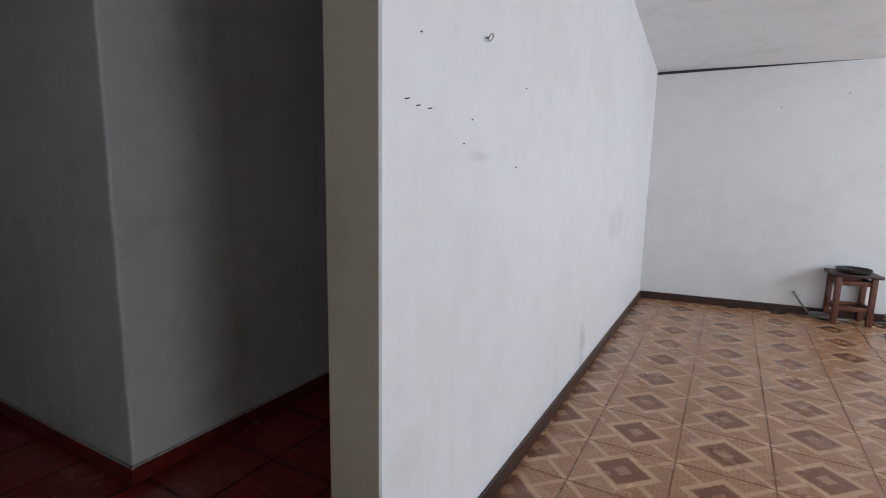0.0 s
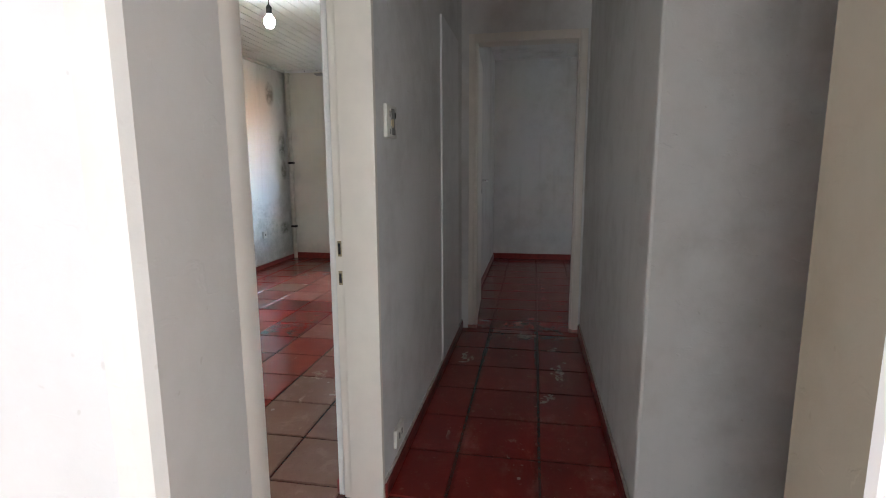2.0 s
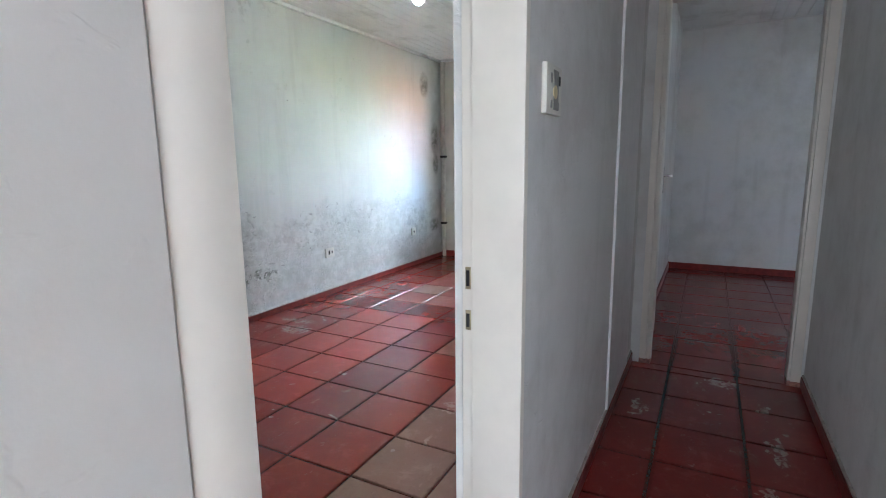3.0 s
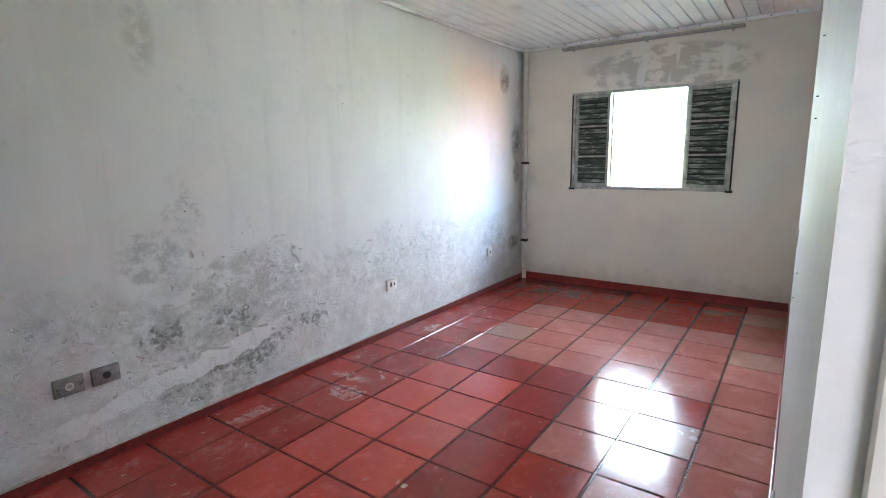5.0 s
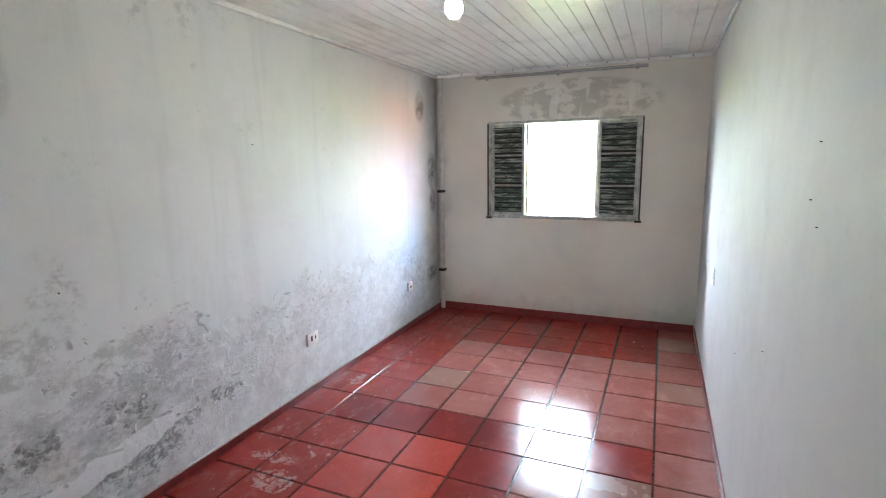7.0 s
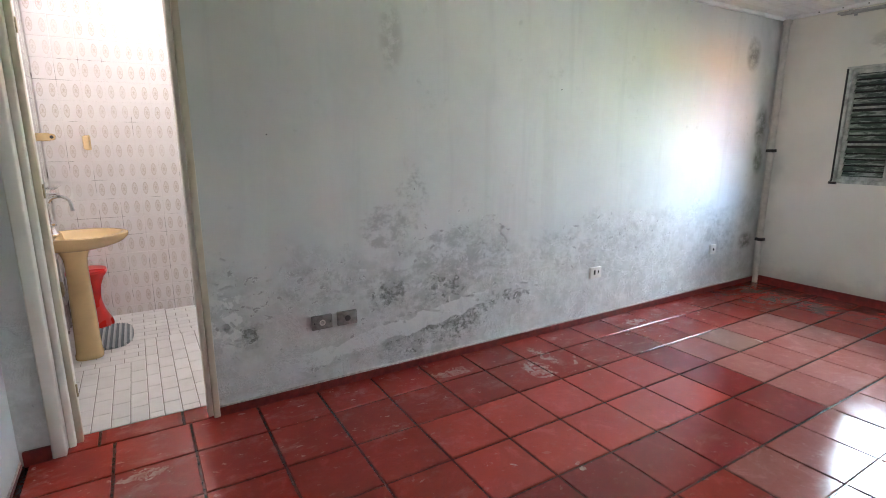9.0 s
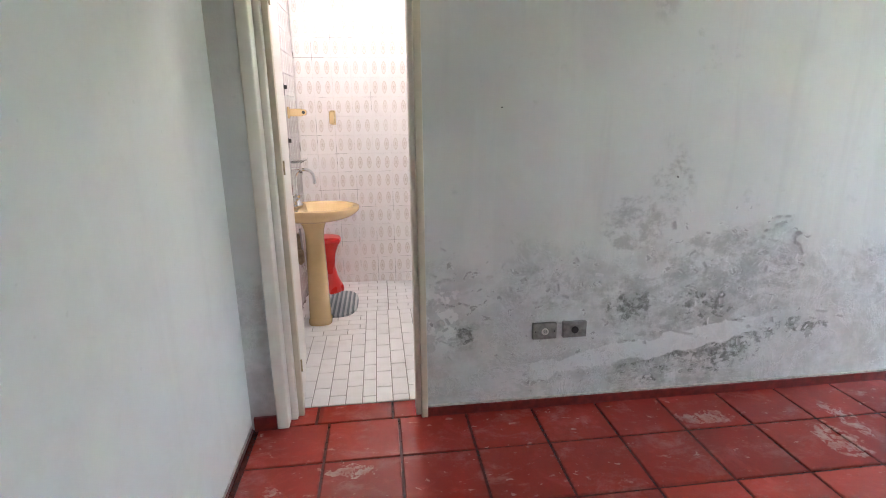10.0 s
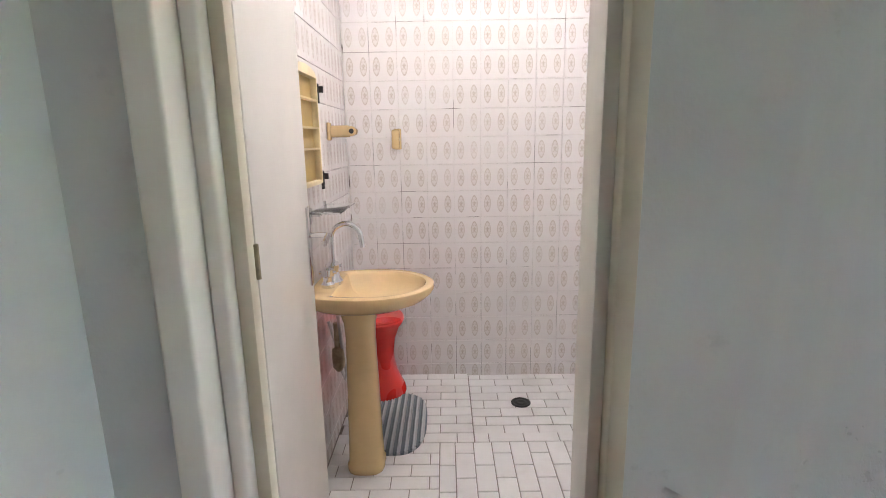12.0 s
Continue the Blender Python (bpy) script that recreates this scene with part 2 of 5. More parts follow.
def window_plaster():
    n = Nodes("stained_plaster_darker_at_foot_and_left")
    p = n.axes()
    mid = n.noise(8, 5, 0.65)
    c = n.mix(n.math("MULTIPLY", n.step(n.noise(1.8, 4), 0.4, 0.7), 0.5), (0.74, 0.70, 0.615), (0.60, 0.565, 0.49))
    above = n.math("MULTIPLY", n.step(n.blob(-1.62, 2.14, 0.86, 0.24, 1), 0.0, 0.35), n.step(n.noise(5, 5, 0.62, n.scaled(1, 0.8, 1.5)), 0.44, 0.54))
    c = n.mix(n.math("MULTIPLY", above, 0.55), c, (0.33, 0.305, 0.255))
    drips = n.math("MULTIPLY", n.step(n.noise(9, 2, 0.4, n.scaled(1, 1, 0.18)), 0.60, 0.65), n.step(n.blob(-1.55, 2.15, 0.7, 0.22, 1), 0.0, 0.5))
    c = n.mix(n.math("MULTIPLY", drips, 0.7), c, (0.76, 0.74, 0.69))
    # darker towards the floor
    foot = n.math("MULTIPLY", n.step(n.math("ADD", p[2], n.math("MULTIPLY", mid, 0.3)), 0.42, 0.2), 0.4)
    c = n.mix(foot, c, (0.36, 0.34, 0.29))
    # darker towards the left corner
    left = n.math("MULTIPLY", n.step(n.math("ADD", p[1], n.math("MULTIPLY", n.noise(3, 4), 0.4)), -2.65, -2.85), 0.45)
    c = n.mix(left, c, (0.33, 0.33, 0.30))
    n.bump(n.math("ADD", mid, n.math("MULTIPLY", n.noise(60, 3), 0.4)), 0.3, 0.006)
    return n.done(c, 0.6)


def red_tile(name, colour, dark, gloss, dust):
    """Wax-painted clay tile, scuffed, with pale drips of paint and dust."""
    n = Nodes(name)
    r = n.random()
    big, mid = n.noise(2.6, 4, 0.6), n.noise(15, 5, 0.65)
    c = n.mix(n.math("MULTIPLY", n.math("ADD", n.math("MULTIPLY", r, 0.75), n.math("MULTIPLY", n.step(big, 0.4, 0.7), 0.5)), 0.75, True), colour, dark)
    blotch = n.noise(6, 6, 0.72, None, 0.5)
    c = n.mix(n.math("MULTIPLY", n.step(blotch, 0.44, 0.70), 0.50), c, dark)
    c = n.mix(n.math("MULTIPLY", n.step(blotch, 0.46, 0.34), 0.30), c, tuple(min(1.0, k * 1.35 + 0.02) for k in colour))
    pores = n.noise(75, 4, 0.7)
    c = n.mix(n.math("MULTIPLY", n.step(pores, 0.56, 0.72), 0.35), c, tuple(k * 0.65 for k in dark))
    q = n.axes(n.local())
    rim = n.math("MAXIMUM", n.math("ABSOLUTE", q[0]), n.math("ABSOLUTE", q[1]))
    worn = n.math("MULTIPLY", n.step(n.math("ADD", rim, n.math("MULTIPLY", n.noise(28, 4, 0.65), 0.035)), 0.166, 0.176), 0.55)
    c = n.mix(worn, c, tuple(k * 0.6 for k in dark))
    c = n.mix(n.math("MULTIPLY", n.step(mid, 0.55, 0.8), dust), c, (0.46, 0.25, 0.21))
    drips = n.math("MULTIPLY", n.step(n.noise(9, 3, 0.5, None, 0.8), 0.705, 0.72), n.step(n.noise(1.3, 2), 0.5, 0.58))
    p = n.axes()
    warp = n.math("MULTIPLY", n.math("SUBTRACT", n.noise(14, 3, 0.6), 0.5), 0.16)
    for cx, cy, rx, ry in ((-3.63, -0.19, 0.10, 0.045), (-3.45, 0.38, 0.13, 0.035), (-4.10, 0.17, 0.07, 0.10), (-3.85, 0.36, 0.03, 0.03), (-3.1, 0.30, 0.04, 0.025), (-3.78, -2.60, 0.10, 0.13), (-3.95, -2.75, 0.05, 0.16), (-3.3, -2.85, 0.14, 0.05), (-1.66, -2.70, 0.11, 0.035), (-1.36, -2.62, 0.03, 0.03), (-1.40, -2.42, 0.05, 0.02), (-1.72, -2.35, 0.05, 0.03), (-5.0, -2.85, 0.10, 0.06), (-3.2, -1.02, 0.07, 0.06)):
        u = n.math("DIVIDE", n.math("ADD", n.math("SUBTRACT", p[0], cx), warp), rx)
        v = n.math("DIVIDE", n.math("SUBTRACT", n.math("SUBTRACT", p[1], cy), warp), ry)
        d = n.math("ADD", n.math("MULTIPLY", u, u), n.math("MULTIPLY", v, v))
        drips = n.math("MAXIMUM", drips, n.math("MULTIPLY", n.step(d, 1.0, 0.8), n.step(n.noise(24, 5, 0.7, None, 0.5), 0.45, 0.50)))
    along = n.step(n.math("ADD", p[1], n.math("MULTIPLY", n.noise(1.5, 2), 0.5)), -1.95, -2.35)
    along = n.math("MAXIMUM", along, n.math("MULTIPLY", n.step(n.noise(0.9, 2), 0.50, 0.62), 0.6))
    scuff = n.math("MULTIPLY", n.step(n.noise(5.5, 9, 0.74, n.scaled(0.8, 1.3, 1), 0.3), 0.50, 0.70), along)
    c = n.mix(n.math("MULTIPLY", scuff, 0.55), c, (0.36, 0.135, 0.105))
    c = n.mix(n.math("MULTIPLY", n.math("MULTIPLY", n.step(n.noise(12, 8, 0.72, n.scaled(0.8, 1.3, 1), 0.3), 0.60, 0.70), along), 0.5), c, (0.46, 0.25, 0.20))
    flecks = n.math("MULTIPLY", n.step(n.noise(21, 4, 0.6, n.scaled(0.8, 1.2, 1), 0.4), 0.655, 0.685), n.math("MAXIMUM", along, 0.25))
    c = n.mix(n.math("MULTIPLY", flecks, 0.5), c, (0.50, 0.28, 0.22))
    specks = n.math("MULTIPLY", n.step(n.noise(48, 1), 0.80, 0.83), n.step(n.noise(1.7, 2), 0.5, 0.6))
    c = n.mix(n.math("MULTIPLY", n.math("MULTIPLY", n.math("MAXIMUM", drips, n.math("MULTIPLY", specks, 0.6)), n.step(n.noise(13, 6, 0.7), 0.32, 0.62, 0.15, 1.0)), 0.60), c, (0.53, 0.34, 0.275))
    n.bump(n.math("ADD", n.math("MULTIPLY", n.noise(5, 2), 1.0), n.math("ADD", n.math("MULTIPLY", n.noise(120, 2), 0.06), n.math("MULTIPLY", n.noise(22, 4), 0.16))), 0.3, 0.004)
    rough = n.math("ADD", gloss, n.math("MULTIPLY", n.step(big, 0.35, 0.8), 0.10))
    return n.done(c, rough, spec=0.42)


def bath_wall_tile():
    """White glazed tile with two faint oval leaf medallions."""
    n = Nodes("glazed_tile_with_oval_medallions")
    p = n.axes(n.local())
    au = n.math("SUBTRACT", n.math("ABSOLUTE", p[0]), 0.0367)
    e = n.math("ADD", n.math("POWER", n.math("DIVIDE", n.math("ABSOLUTE", au), 0.0185), 1.7), n.math("POWER", n.math("DIVIDE", n.math("ABSOLUTE", p[2]), 0.048), 1.9))
    rim = n.math("MULTIPLY", n.step(e, 1.10, 0.98), n.step(e, 0.62, 0.80))
    eye = n.step(e, 0.16, 0.06)
    petals = n.math("MULTIPLY", n.step(n.math("SINE", n.math("MULTIPLY", p[2], 330.0)), 0.1, 0.7), n.math("MULTIPLY", n.step(n.math("ABSOLUTE", n.math("SUBTRACT", n.math("ABSOLUTE", au), 0.0075)), 0.0045, 0.002), n.step(e, 0.75, 0.55)))
    oval = n.step(e, 1.06, 0.95)
    leaf = n.noise(200, 3, 0.6, n.local())
    motif = n.math("ADD", n.math("MULTIPLY", oval, 0.20), n.math("MULTIPLY", n.math("MAXIMUM", n.math("MULTIPLY", rim, 0.62), n.math("MAXIMUM", n.math("MULTIPLY", eye, 0.7), n.math("MULTIPLY", petals, 0.55))), n.step(leaf, 0.35, 0.6, 0.45, 1.0)))
    worn = n.step(n.noise(3.0, 3), 0.3, 0.6, 0.45, 1.0)
    tint = n.mix(n.math("MULTIPLY", n.random(), 0.5), (0.80, 0.765, 0.76), (0.77, 0.725, 0.715))
    c = n.mix(n.math("MULTIPLY", motif, worn), tint, (0.50, 0.42, 0.36))
    n.bump(n.noise(14, 2), 0.06, 0.004)
    return n.done(c, 0.16)


def wall_grout():
    """White joint filler that has cracked out dark in short lengths, mostly low down."""
    n = Nodes("pale_wall_grout")
    p = n.axes()
    f = n.step(n.math("SUBTRACT", n.noise(4.5, 3, 0.6), n.math("MULTIPLY", p[2], 0.035)), 0.50, 0.56)
    return n.done(n.mix(f, (0.76, 0.72, 0.70), (0.20, 0.17, 0.155)), 0.8)


def bath_floor_tile():
    n = Nodes("white_glazed_floor_tile")
    c = n.mix(n.random(), (0.84, 0.83, 0.835), (0.76, 0.745, 0.75))
    c = n.mix(n.math("MULTIPLY", n.step(n.noise(6, 4), 0.5, 0.75), 0.3), c, (0.52, 0.49, 0.46))
    n.bump(n.noise(30, 2), 0.05, 0.003)
    return n.done(c, 0.3)


def parquet_tile():
    """Brown printed tile: a dark lozenge in pale crossed bands, on parquet strips."""
    n = Nodes("parquet_pattern_tile")
    p = n.axes()
    u = n.math("ABSOLUTE", n.math("SUBTRACT", n.math("MULTIPLY", n.math("FRACT", n.math("DIVIDE", n.math("ADD", p[0], 36.765), 0.36)), 2.0), 1.0))
    v = n.math("ABSOLUTE", n.math("SUBTRACT", n.math("MULTIPLY", n.math("FRACT", n.math("DIVIDE", n.math("ADD", p[1], 35.7 - 1.435), 0.357)), 2.0), 1.0))
    d = n.math("ADD", u, v)
    dark_diamond = n.math("MULTIPLY", n.step(d, 0.62, 0.58), n.step(d, 0.20, 0.24))
    band = n.math("MULTIPLY", n.step(d, 0.62, 0.66), n.step(d, 0.86, 0.82))
    diag = n.step(n.math("ABSOLUTE", n.math("SUBTRACT", u, v)), 0.10, 0.06)
    band = n.math("MAXIMUM", band, n.math("MULTIPLY", diag, n.step(d, 0.8, 0.9)))
    w = n.t.nodes.new("ShaderNodeTexBrick")
    n.put(w.inputs["Vector"], n.pos)
    w.inputs["Scale"].default_value = 13.0
    w.inputs["Color1"].default_value, w.inputs["Color2"].default_value, w.inputs["Mortar"].default_value = (0.33, 0.165, 0.085, 1), (0.39, 0.21, 0.115, 1), (0.20, 0.095, 0.045, 1)
    grain = n.noise(20, 4, 0.6, n.scaled(1, 7, 1))
    c = n.mix(dark_diamond, w.outputs["Color"], (0.165, 0.060, 0.025))
    c = n.mix(n.math("MULTIPLY", band, 0.8), c, (0.55, 0.345, 0.205))
    c = n.mix(n.math("MULTIPLY", n.step(grain, 0.45, 0.7), 0.3), c, (0.30, 0.155, 0.075))
    n.bump(grain, 0.06, 0.003)
    return n.done(c, n.math("ADD", 0.16, n.math("MULTIPLY", n.noise(5, 4), 0.2)))


def boards(name, colour, dirt):
    n = Nodes(name)
    f = n.math("MULTIPLY", n.step(n.noise(3.2, 5, 0.65), 0.5, 0.72), 0.5)
    g = n.noise(26, 4, 0.6, n.scaled(0.12, 1, 1))
    c = n.mix(n.math("ADD", f, n.math("MULTIPLY", n.step(g, 0.5, 0.8), 0.15), True), colour, dirt)
    n.bump(g, 0.1, 0.003)
    return n.done(c, 0.45)


def shutter_paint():
    """Nearly black green paint, flaked to pale undercoat in streaks along the slat."""
    n = Nodes("flaked_dark_green_metal")
    streak = n.noise(16, 6, 0.7, n.scaled(1, 0.35, 2.2), 0.5)
    c = n.mix(n.step(n.noise(9, 4, 0.6), 0.4, 0.65), (0.035, 0.055, 0.042), (0.085, 0.11, 0.085))
    c = n.mix(n.math("MULTIPLY", n.step(streak, 0.48, 0.60), 0.9), c, (0.40, 0.42, 0.37))
    n.bump(streak, 0.3, 0.003)
    return n.done(c, 0.5)


def mat_stripes():
    n = Nodes("striped_bath_mat_cloth")
    p = n.axes(n.local())
    s = n.math("SINE", n.math("MULTIPLY", p[0], 2 * math.pi / 0.034))
    k = n.step(n.math("ADD", s, n.math("MULTIPLY", n.noise(70, 3), 0.7)), 0.1, 0.6)
    n.bump(n.noise(160, 3), 0.6, 0.006)
    return n.done(n.mix(k, (0.17, 0.21, 0.24), (0.52, 0.55, 0.57)), 0.9)


M = {
    "white": plaster("white_painted_plaster", (0.78, 0.785, 0.79), (0.55, 0.54, 0.51), 0.42, 0.15, 0.25),
    "white_stained": plaster("white_painted_plaster_with_stains", (0.80, 0.805, 0.815), (0.57, 0.56, 0.53), 0.42, 0.15, 0.22, 0.5, ((1, 2.47, 0.20, 0.09, 0.20, 0.5, (0.42, 0.41, 0.38)), (1, 3.25, 0.85, 0.35, 0.18, 0.4, (0.55, 0.56, 0.56)), (1, 1.0, 1.24, 0.13, 0.02, 0.5, (0.60, 0.60, 0.60)), (1, 0.62, 0.45, 0.12, 0.12, 0.25, (0.55, 0.53, 0.48)))),
    "jamb": plaster("yellowed_jamb_plaster", (0.56, 0.52, 0.43), (0.42, 0.37, 0.27), 0.5, 0.25, 0.6),
    "cream": plaster("cream_jamb_plaster", (0.80, 0.785, 0.755), (0.60, 0.57, 0.51), 0.45, 0.22, 0.3),
    "corridor": plaster("grey_white_corridor_plaster", (0.71, 0.705, 0.69), (0.49, 0.475, 0.445), 0.5, 0.5, 0.6),
    "bed": plaster("pale_glossy_bedroom_paint", (0.585, 0.59, 0.57), (0.46, 0.465, 0.445), 0.60, 0.15, 0.4, 0.2),
    "damp": damp_plaster(),
    "win": window_plaster(),
    "flake": plain("curled_paint_chip", (0.66, 0.66, 0.645), 0.5, 0, 60, 0.1, 0.05),
    "frame": plain("cream_gloss_woodwork", (0.78, 0.735, 0.665), 0.33, 0, 9, 0.03, 0.03),
    "frame2": plain("tan_gloss_woodwork", (0.62, 0.55, 0.43), 0.36, 0, 9, 0.06, 0.03),
    "door": plain("ivory_gloss_door", (0.80, 0.77, 0.72), 0.3, 0, 5, 0.02, 0.02),
    "panel": plain("white_gloss_panel", (0.80, 0.80, 0.80), 0.32, 0, 10, 0.05, 0.04),
    "red": red_tile("red_waxed_clay_tile", (0.29, 0.031, 0.021), (0.215, 0.022, 0.016), 0.14, 0.10),
    "maroon": red_tile("dark_worn_clay_tile", (0.225, 0.020, 0.017), (0.165, 0.015, 0.013), 0.16, 0.10),
    "bright": red_tile("bright_red_clay_tile", (0.42, 0.052, 0.034), (0.32, 0.034, 0.023), 0.18, 0.10),
    "faded": red_tile("faded_pink_clay_tile", (0.34, 0.135, 0.11), (0.26, 0.065, 0.053), 0.13, 0.30),
    "bare": red_tile("bare_tan_clay_tile", (0.30, 0.165, 0.125), (0.25, 0.115, 0.085), 0.20, 0.25),
    "grout": plain("dark_red_grout", (0.105, 0.021, 0.016), 0.2, 0, 60, 0.3, 0.3),
    "skirt": plain("red_cement_skirting_paint", (0.21, 0.024, 0.019), 0.3, 0, 25, 0.25, 0.3),
    "foot": plain("pinkish_smeared_paint", (0.46, 0.20, 0.17), 0.5, 0, 60, 0.3, 0.2),
    "line": plain("paint_line", (0.55, 0.52, 0.47), 0.6, 0, 40, 0.2, 0.3),
    "wgrout": wall_grout(),
    "bgrout": plain("grey_tile_grout", (0.30, 0.27, 0.255), 0.8, 0, 60, 0.25, 0.2),
    "btile": bath_wall_tile(),
    "bfloor": bath_floor_tile(),
    "parquet": parquet_tile(),
    "pgrout": plain("brown_floor_grout", (0.24, 0.13, 0.07), 0.6, 0, 60, 0.2, 0.2),
    "brown": plain("dark_brown_varnished_wood", (0.055, 0.025, 0.018), 0.35, 0, 30, 0.3, 0.1),
    "stoolwood": plain("red_brown_stool_wood", (0.16, 0.055, 0.028), 0.4, 0, 30, 0.3, 0.1),
    "boards": boards("white_painted_ceiling_boards", (0.84, 0.845, 0.83), (0.52, 0.53, 0.50)),
    "boards2": boards("white_painted_sloping_boards", (0.82, 0.83, 0.84), (0.66, 0.66, 0.66)),
    "gap": plain("near_black_gap_shade", (0.05, 0.048, 0.045), 0.9),
    "iron": shutter_paint(),
    "ironpale": plain("flaking_pale_metal_paint", (0.54, 0.54, 0.48), 0.5, 0.0, 13, 0.30, 0.3),
    "black": plain("black_rusty_metal", (0.02, 0.019, 0.018), 0.6, 0, 40, 0.2, 0.2),
    "rail": plain("grey_aluminium_rail", (0.40, 0.39, 0.37), 0.35, 0.5, 30, 0.12, 0.05),
    "pipe": plain("painted_pipe", (0.66, 0.625, 0.55), 0.5, 0, 14, 0.10, 0.15),
    "plate": plain("grey_metal_plate", (0.27, 0.265, 0.25), 0.5, 0.3, 40, 0.2, 0.1),
    "dark": plain("dark_hole", (0.012, 0.012, 0.012), 0.7),
    "plastic": plain("old_white_plastic", (0.70, 0.68, 0.62), 0.35, 0, 15, 0.06, 0.02),
    "china": plain("mustard_cream_ceramic", (0.72, 0.52, 0.27), 0.12, 0, 5, 0.05, 0.02, 0.5),
    "cabinet": plain("mustard_plastic", (0.50, 0.34, 0.10), 0.35, 0, 12, 0.1, 0.03),
    "cabinet2": plain("cream_plastic_trim", (0.70, 0.58, 0.34), 0.35, 0, 12, 0.1, 0.03),
    "redplastic": plain("red_plastic", (0.62, 0.022, 0.016), 0.28, 0, 8, 0.06, 0.02),
    "chrome": plain("chrome", (0.75, 0.76, 0.78), 0.10, 1.0, 20, 0.05, 0.0),
    "brass": plain("worn_brass", (0.50, 0.42, 0.28), 0.4, 0.9, 40, 0.2, 0.1),
    "hose": plain("white_hose", (0.70, 0.69, 0.68), 0.4, 0, 20, 0.06, 0.02),
    "cable": plain("grey_cable", (0.20, 0.20, 0.19), 0.5, 0, 20, 0.1, 0.02),
    "mat": mat_stripes(),
    "outside": plain("outside_ground", (0.2, 0.21, 0.16), 0.9, 0, 2, 0.2, 0.2),
    "bulb_bed": glow("lit_bulb_glass", (0.95, 0.98, 1.0), BULB_BED),
    "bulb_bath": glow("lit_bathroom_bulb", (1.0, 0.89, 0.80), BULB_BATH),
    "sky_glow": glow("bright_overcast_distance", (0.76, 0.90, 1.0), BACKDROP * 1.1),
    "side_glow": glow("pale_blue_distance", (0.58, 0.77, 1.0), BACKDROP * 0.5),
    # these two glow to colour the window light; sunlight is in their emission
    "green_glow": glow("green_bounce_sheet_glow", (0.80, 1.0, 0.45), BACKDROP * 0.36),
    "orange_glow": glow("orange_bounce_sheet_glow", (1.0, 0.50, 0.26), BACKDROP * 0.55),
}
_g = Nodes("clear_glass")
_g.b.inputs["Transmission Weight"].default_value = 1.0
M["glass"] = _g.done((0.9, 0.95, 0.93), 0.03)


# ---------------------------------------------------------------- mesh helpers
def box(bm, x0, x1, y0, y1, z0, z1, bevel=0.0, seg=2):
    made = bmesh.ops.create_cube(bm, size=1.0)["verts"]
    for v in made:
        v.co = Vector(((x0 + x1) / 2 + v.co.x * (x1 - x0), (y0 + y1) / 2 + v.co.y * (y1 - y0), (z0 + z1) / 2 + v.co.z * (z1 - z0)))
    if bevel:
        edges = {e for v in made for e in v.link_edges}
        bmesh.ops.bevel(bm, geom=list(edges), offset=bevel, segments=seg, profile=0.5, affect="EDGES")
    return bm


def boxes(*rows, bevel=0.0, seg=2):
    bm = bmesh.new()
    for r in rows:
        box(bm, *r, bevel=bevel, seg=seg)
    return bm


def prism(points, z0, z1):
    """A plan outline, counter-clockwise, raised from z0 to z1."""
    bm = bmesh.new()
    lo = [bm.verts.new((x, y, z0)) for x, y in points]
    hi = [bm.verts.new((x, y, z1)) for x, y in points]
    k = len(points)
    bm.faces.new(hi), bm.faces.new(lo[::-1])
    for i in range(k):
        j = (i + 1) % k
        bm.faces.new((lo[i], lo[j], hi[j], hi[i]))
    return bm


def slab(points, plane, a0, a1):
    """An upright outline, (x, z) for plane 'y' or (y, z) for plane 'x', as thick as from a0 to a1."""
    bm = bmesh.new()
    put = (lambda u, v, a: (u, a, v)) if plane == "y" else (lambda u, v, a: (a, u, v))
    lo = [bm.verts.new(put(u, v, a0)) for u, v in points]
    hi = [bm.verts.new(put(u, v, a1)) for u, v in points]
    bm.faces.new(lo), bm.faces.new(hi[::-1])
    for i in range(len(points)):
        j = (i + 1) % len(points)
        bm.faces.new((lo[i], hi[i], hi[j], lo[j]))
    return bm


def holed(x0, x1, outer, inner):
    """A wall across x with one opening; outer and inner are (y0, y1, z0, z1)."""
    bm = bmesh.new()

    def loop(r, x):
        return [bm.verts.new((x, y, z)) for y, z in ((r[0], r[2]), (r[1], r[2]), (r[1], r[3]), (r[0], r[3]))]

    o0, i0, o1, i1 = loop(outer, x0), loop(inner, x0), loop(outer, x1), loop(inner, x1)
    for k in range(4):
        j = (k + 1) % 4
        bm.faces.new((o0[k], o0[j], i0[j], i0[k])), bm.faces.new((o1[j], o1[k], i1[k], i1[j]))
        bm.faces.new((o0[j], o0[k], o1[k], o1[j])), bm.faces.new((i0[k], i0[j], i1[j], i1[k]))
    return bm


def lathe(bm, profile, centre=(0, 0, 0), seg=24, sx=1.0, sy=1.0):
    """Turns (radius, height) pairs round the upright axis."""
    rings = []
    for r, z in profile:
        rings.append([bm.verts.new((centre[0] + sx * r * math.cos(2 * math.pi * i / seg), centre[1] + sy * r * math.sin(2 * math.pi * i / seg), centre[2] + z)) for i in range(seg)])
    for a, b in zip(rings, rings[1:]):
        for i in range(seg):
            j = (i + 1) % seg
            bm.faces.new((a[i], a[j], b[j], b[i]))
    bm.faces.new(rings[-1]), bm.faces.new(rings[0][::-1])
    return bm


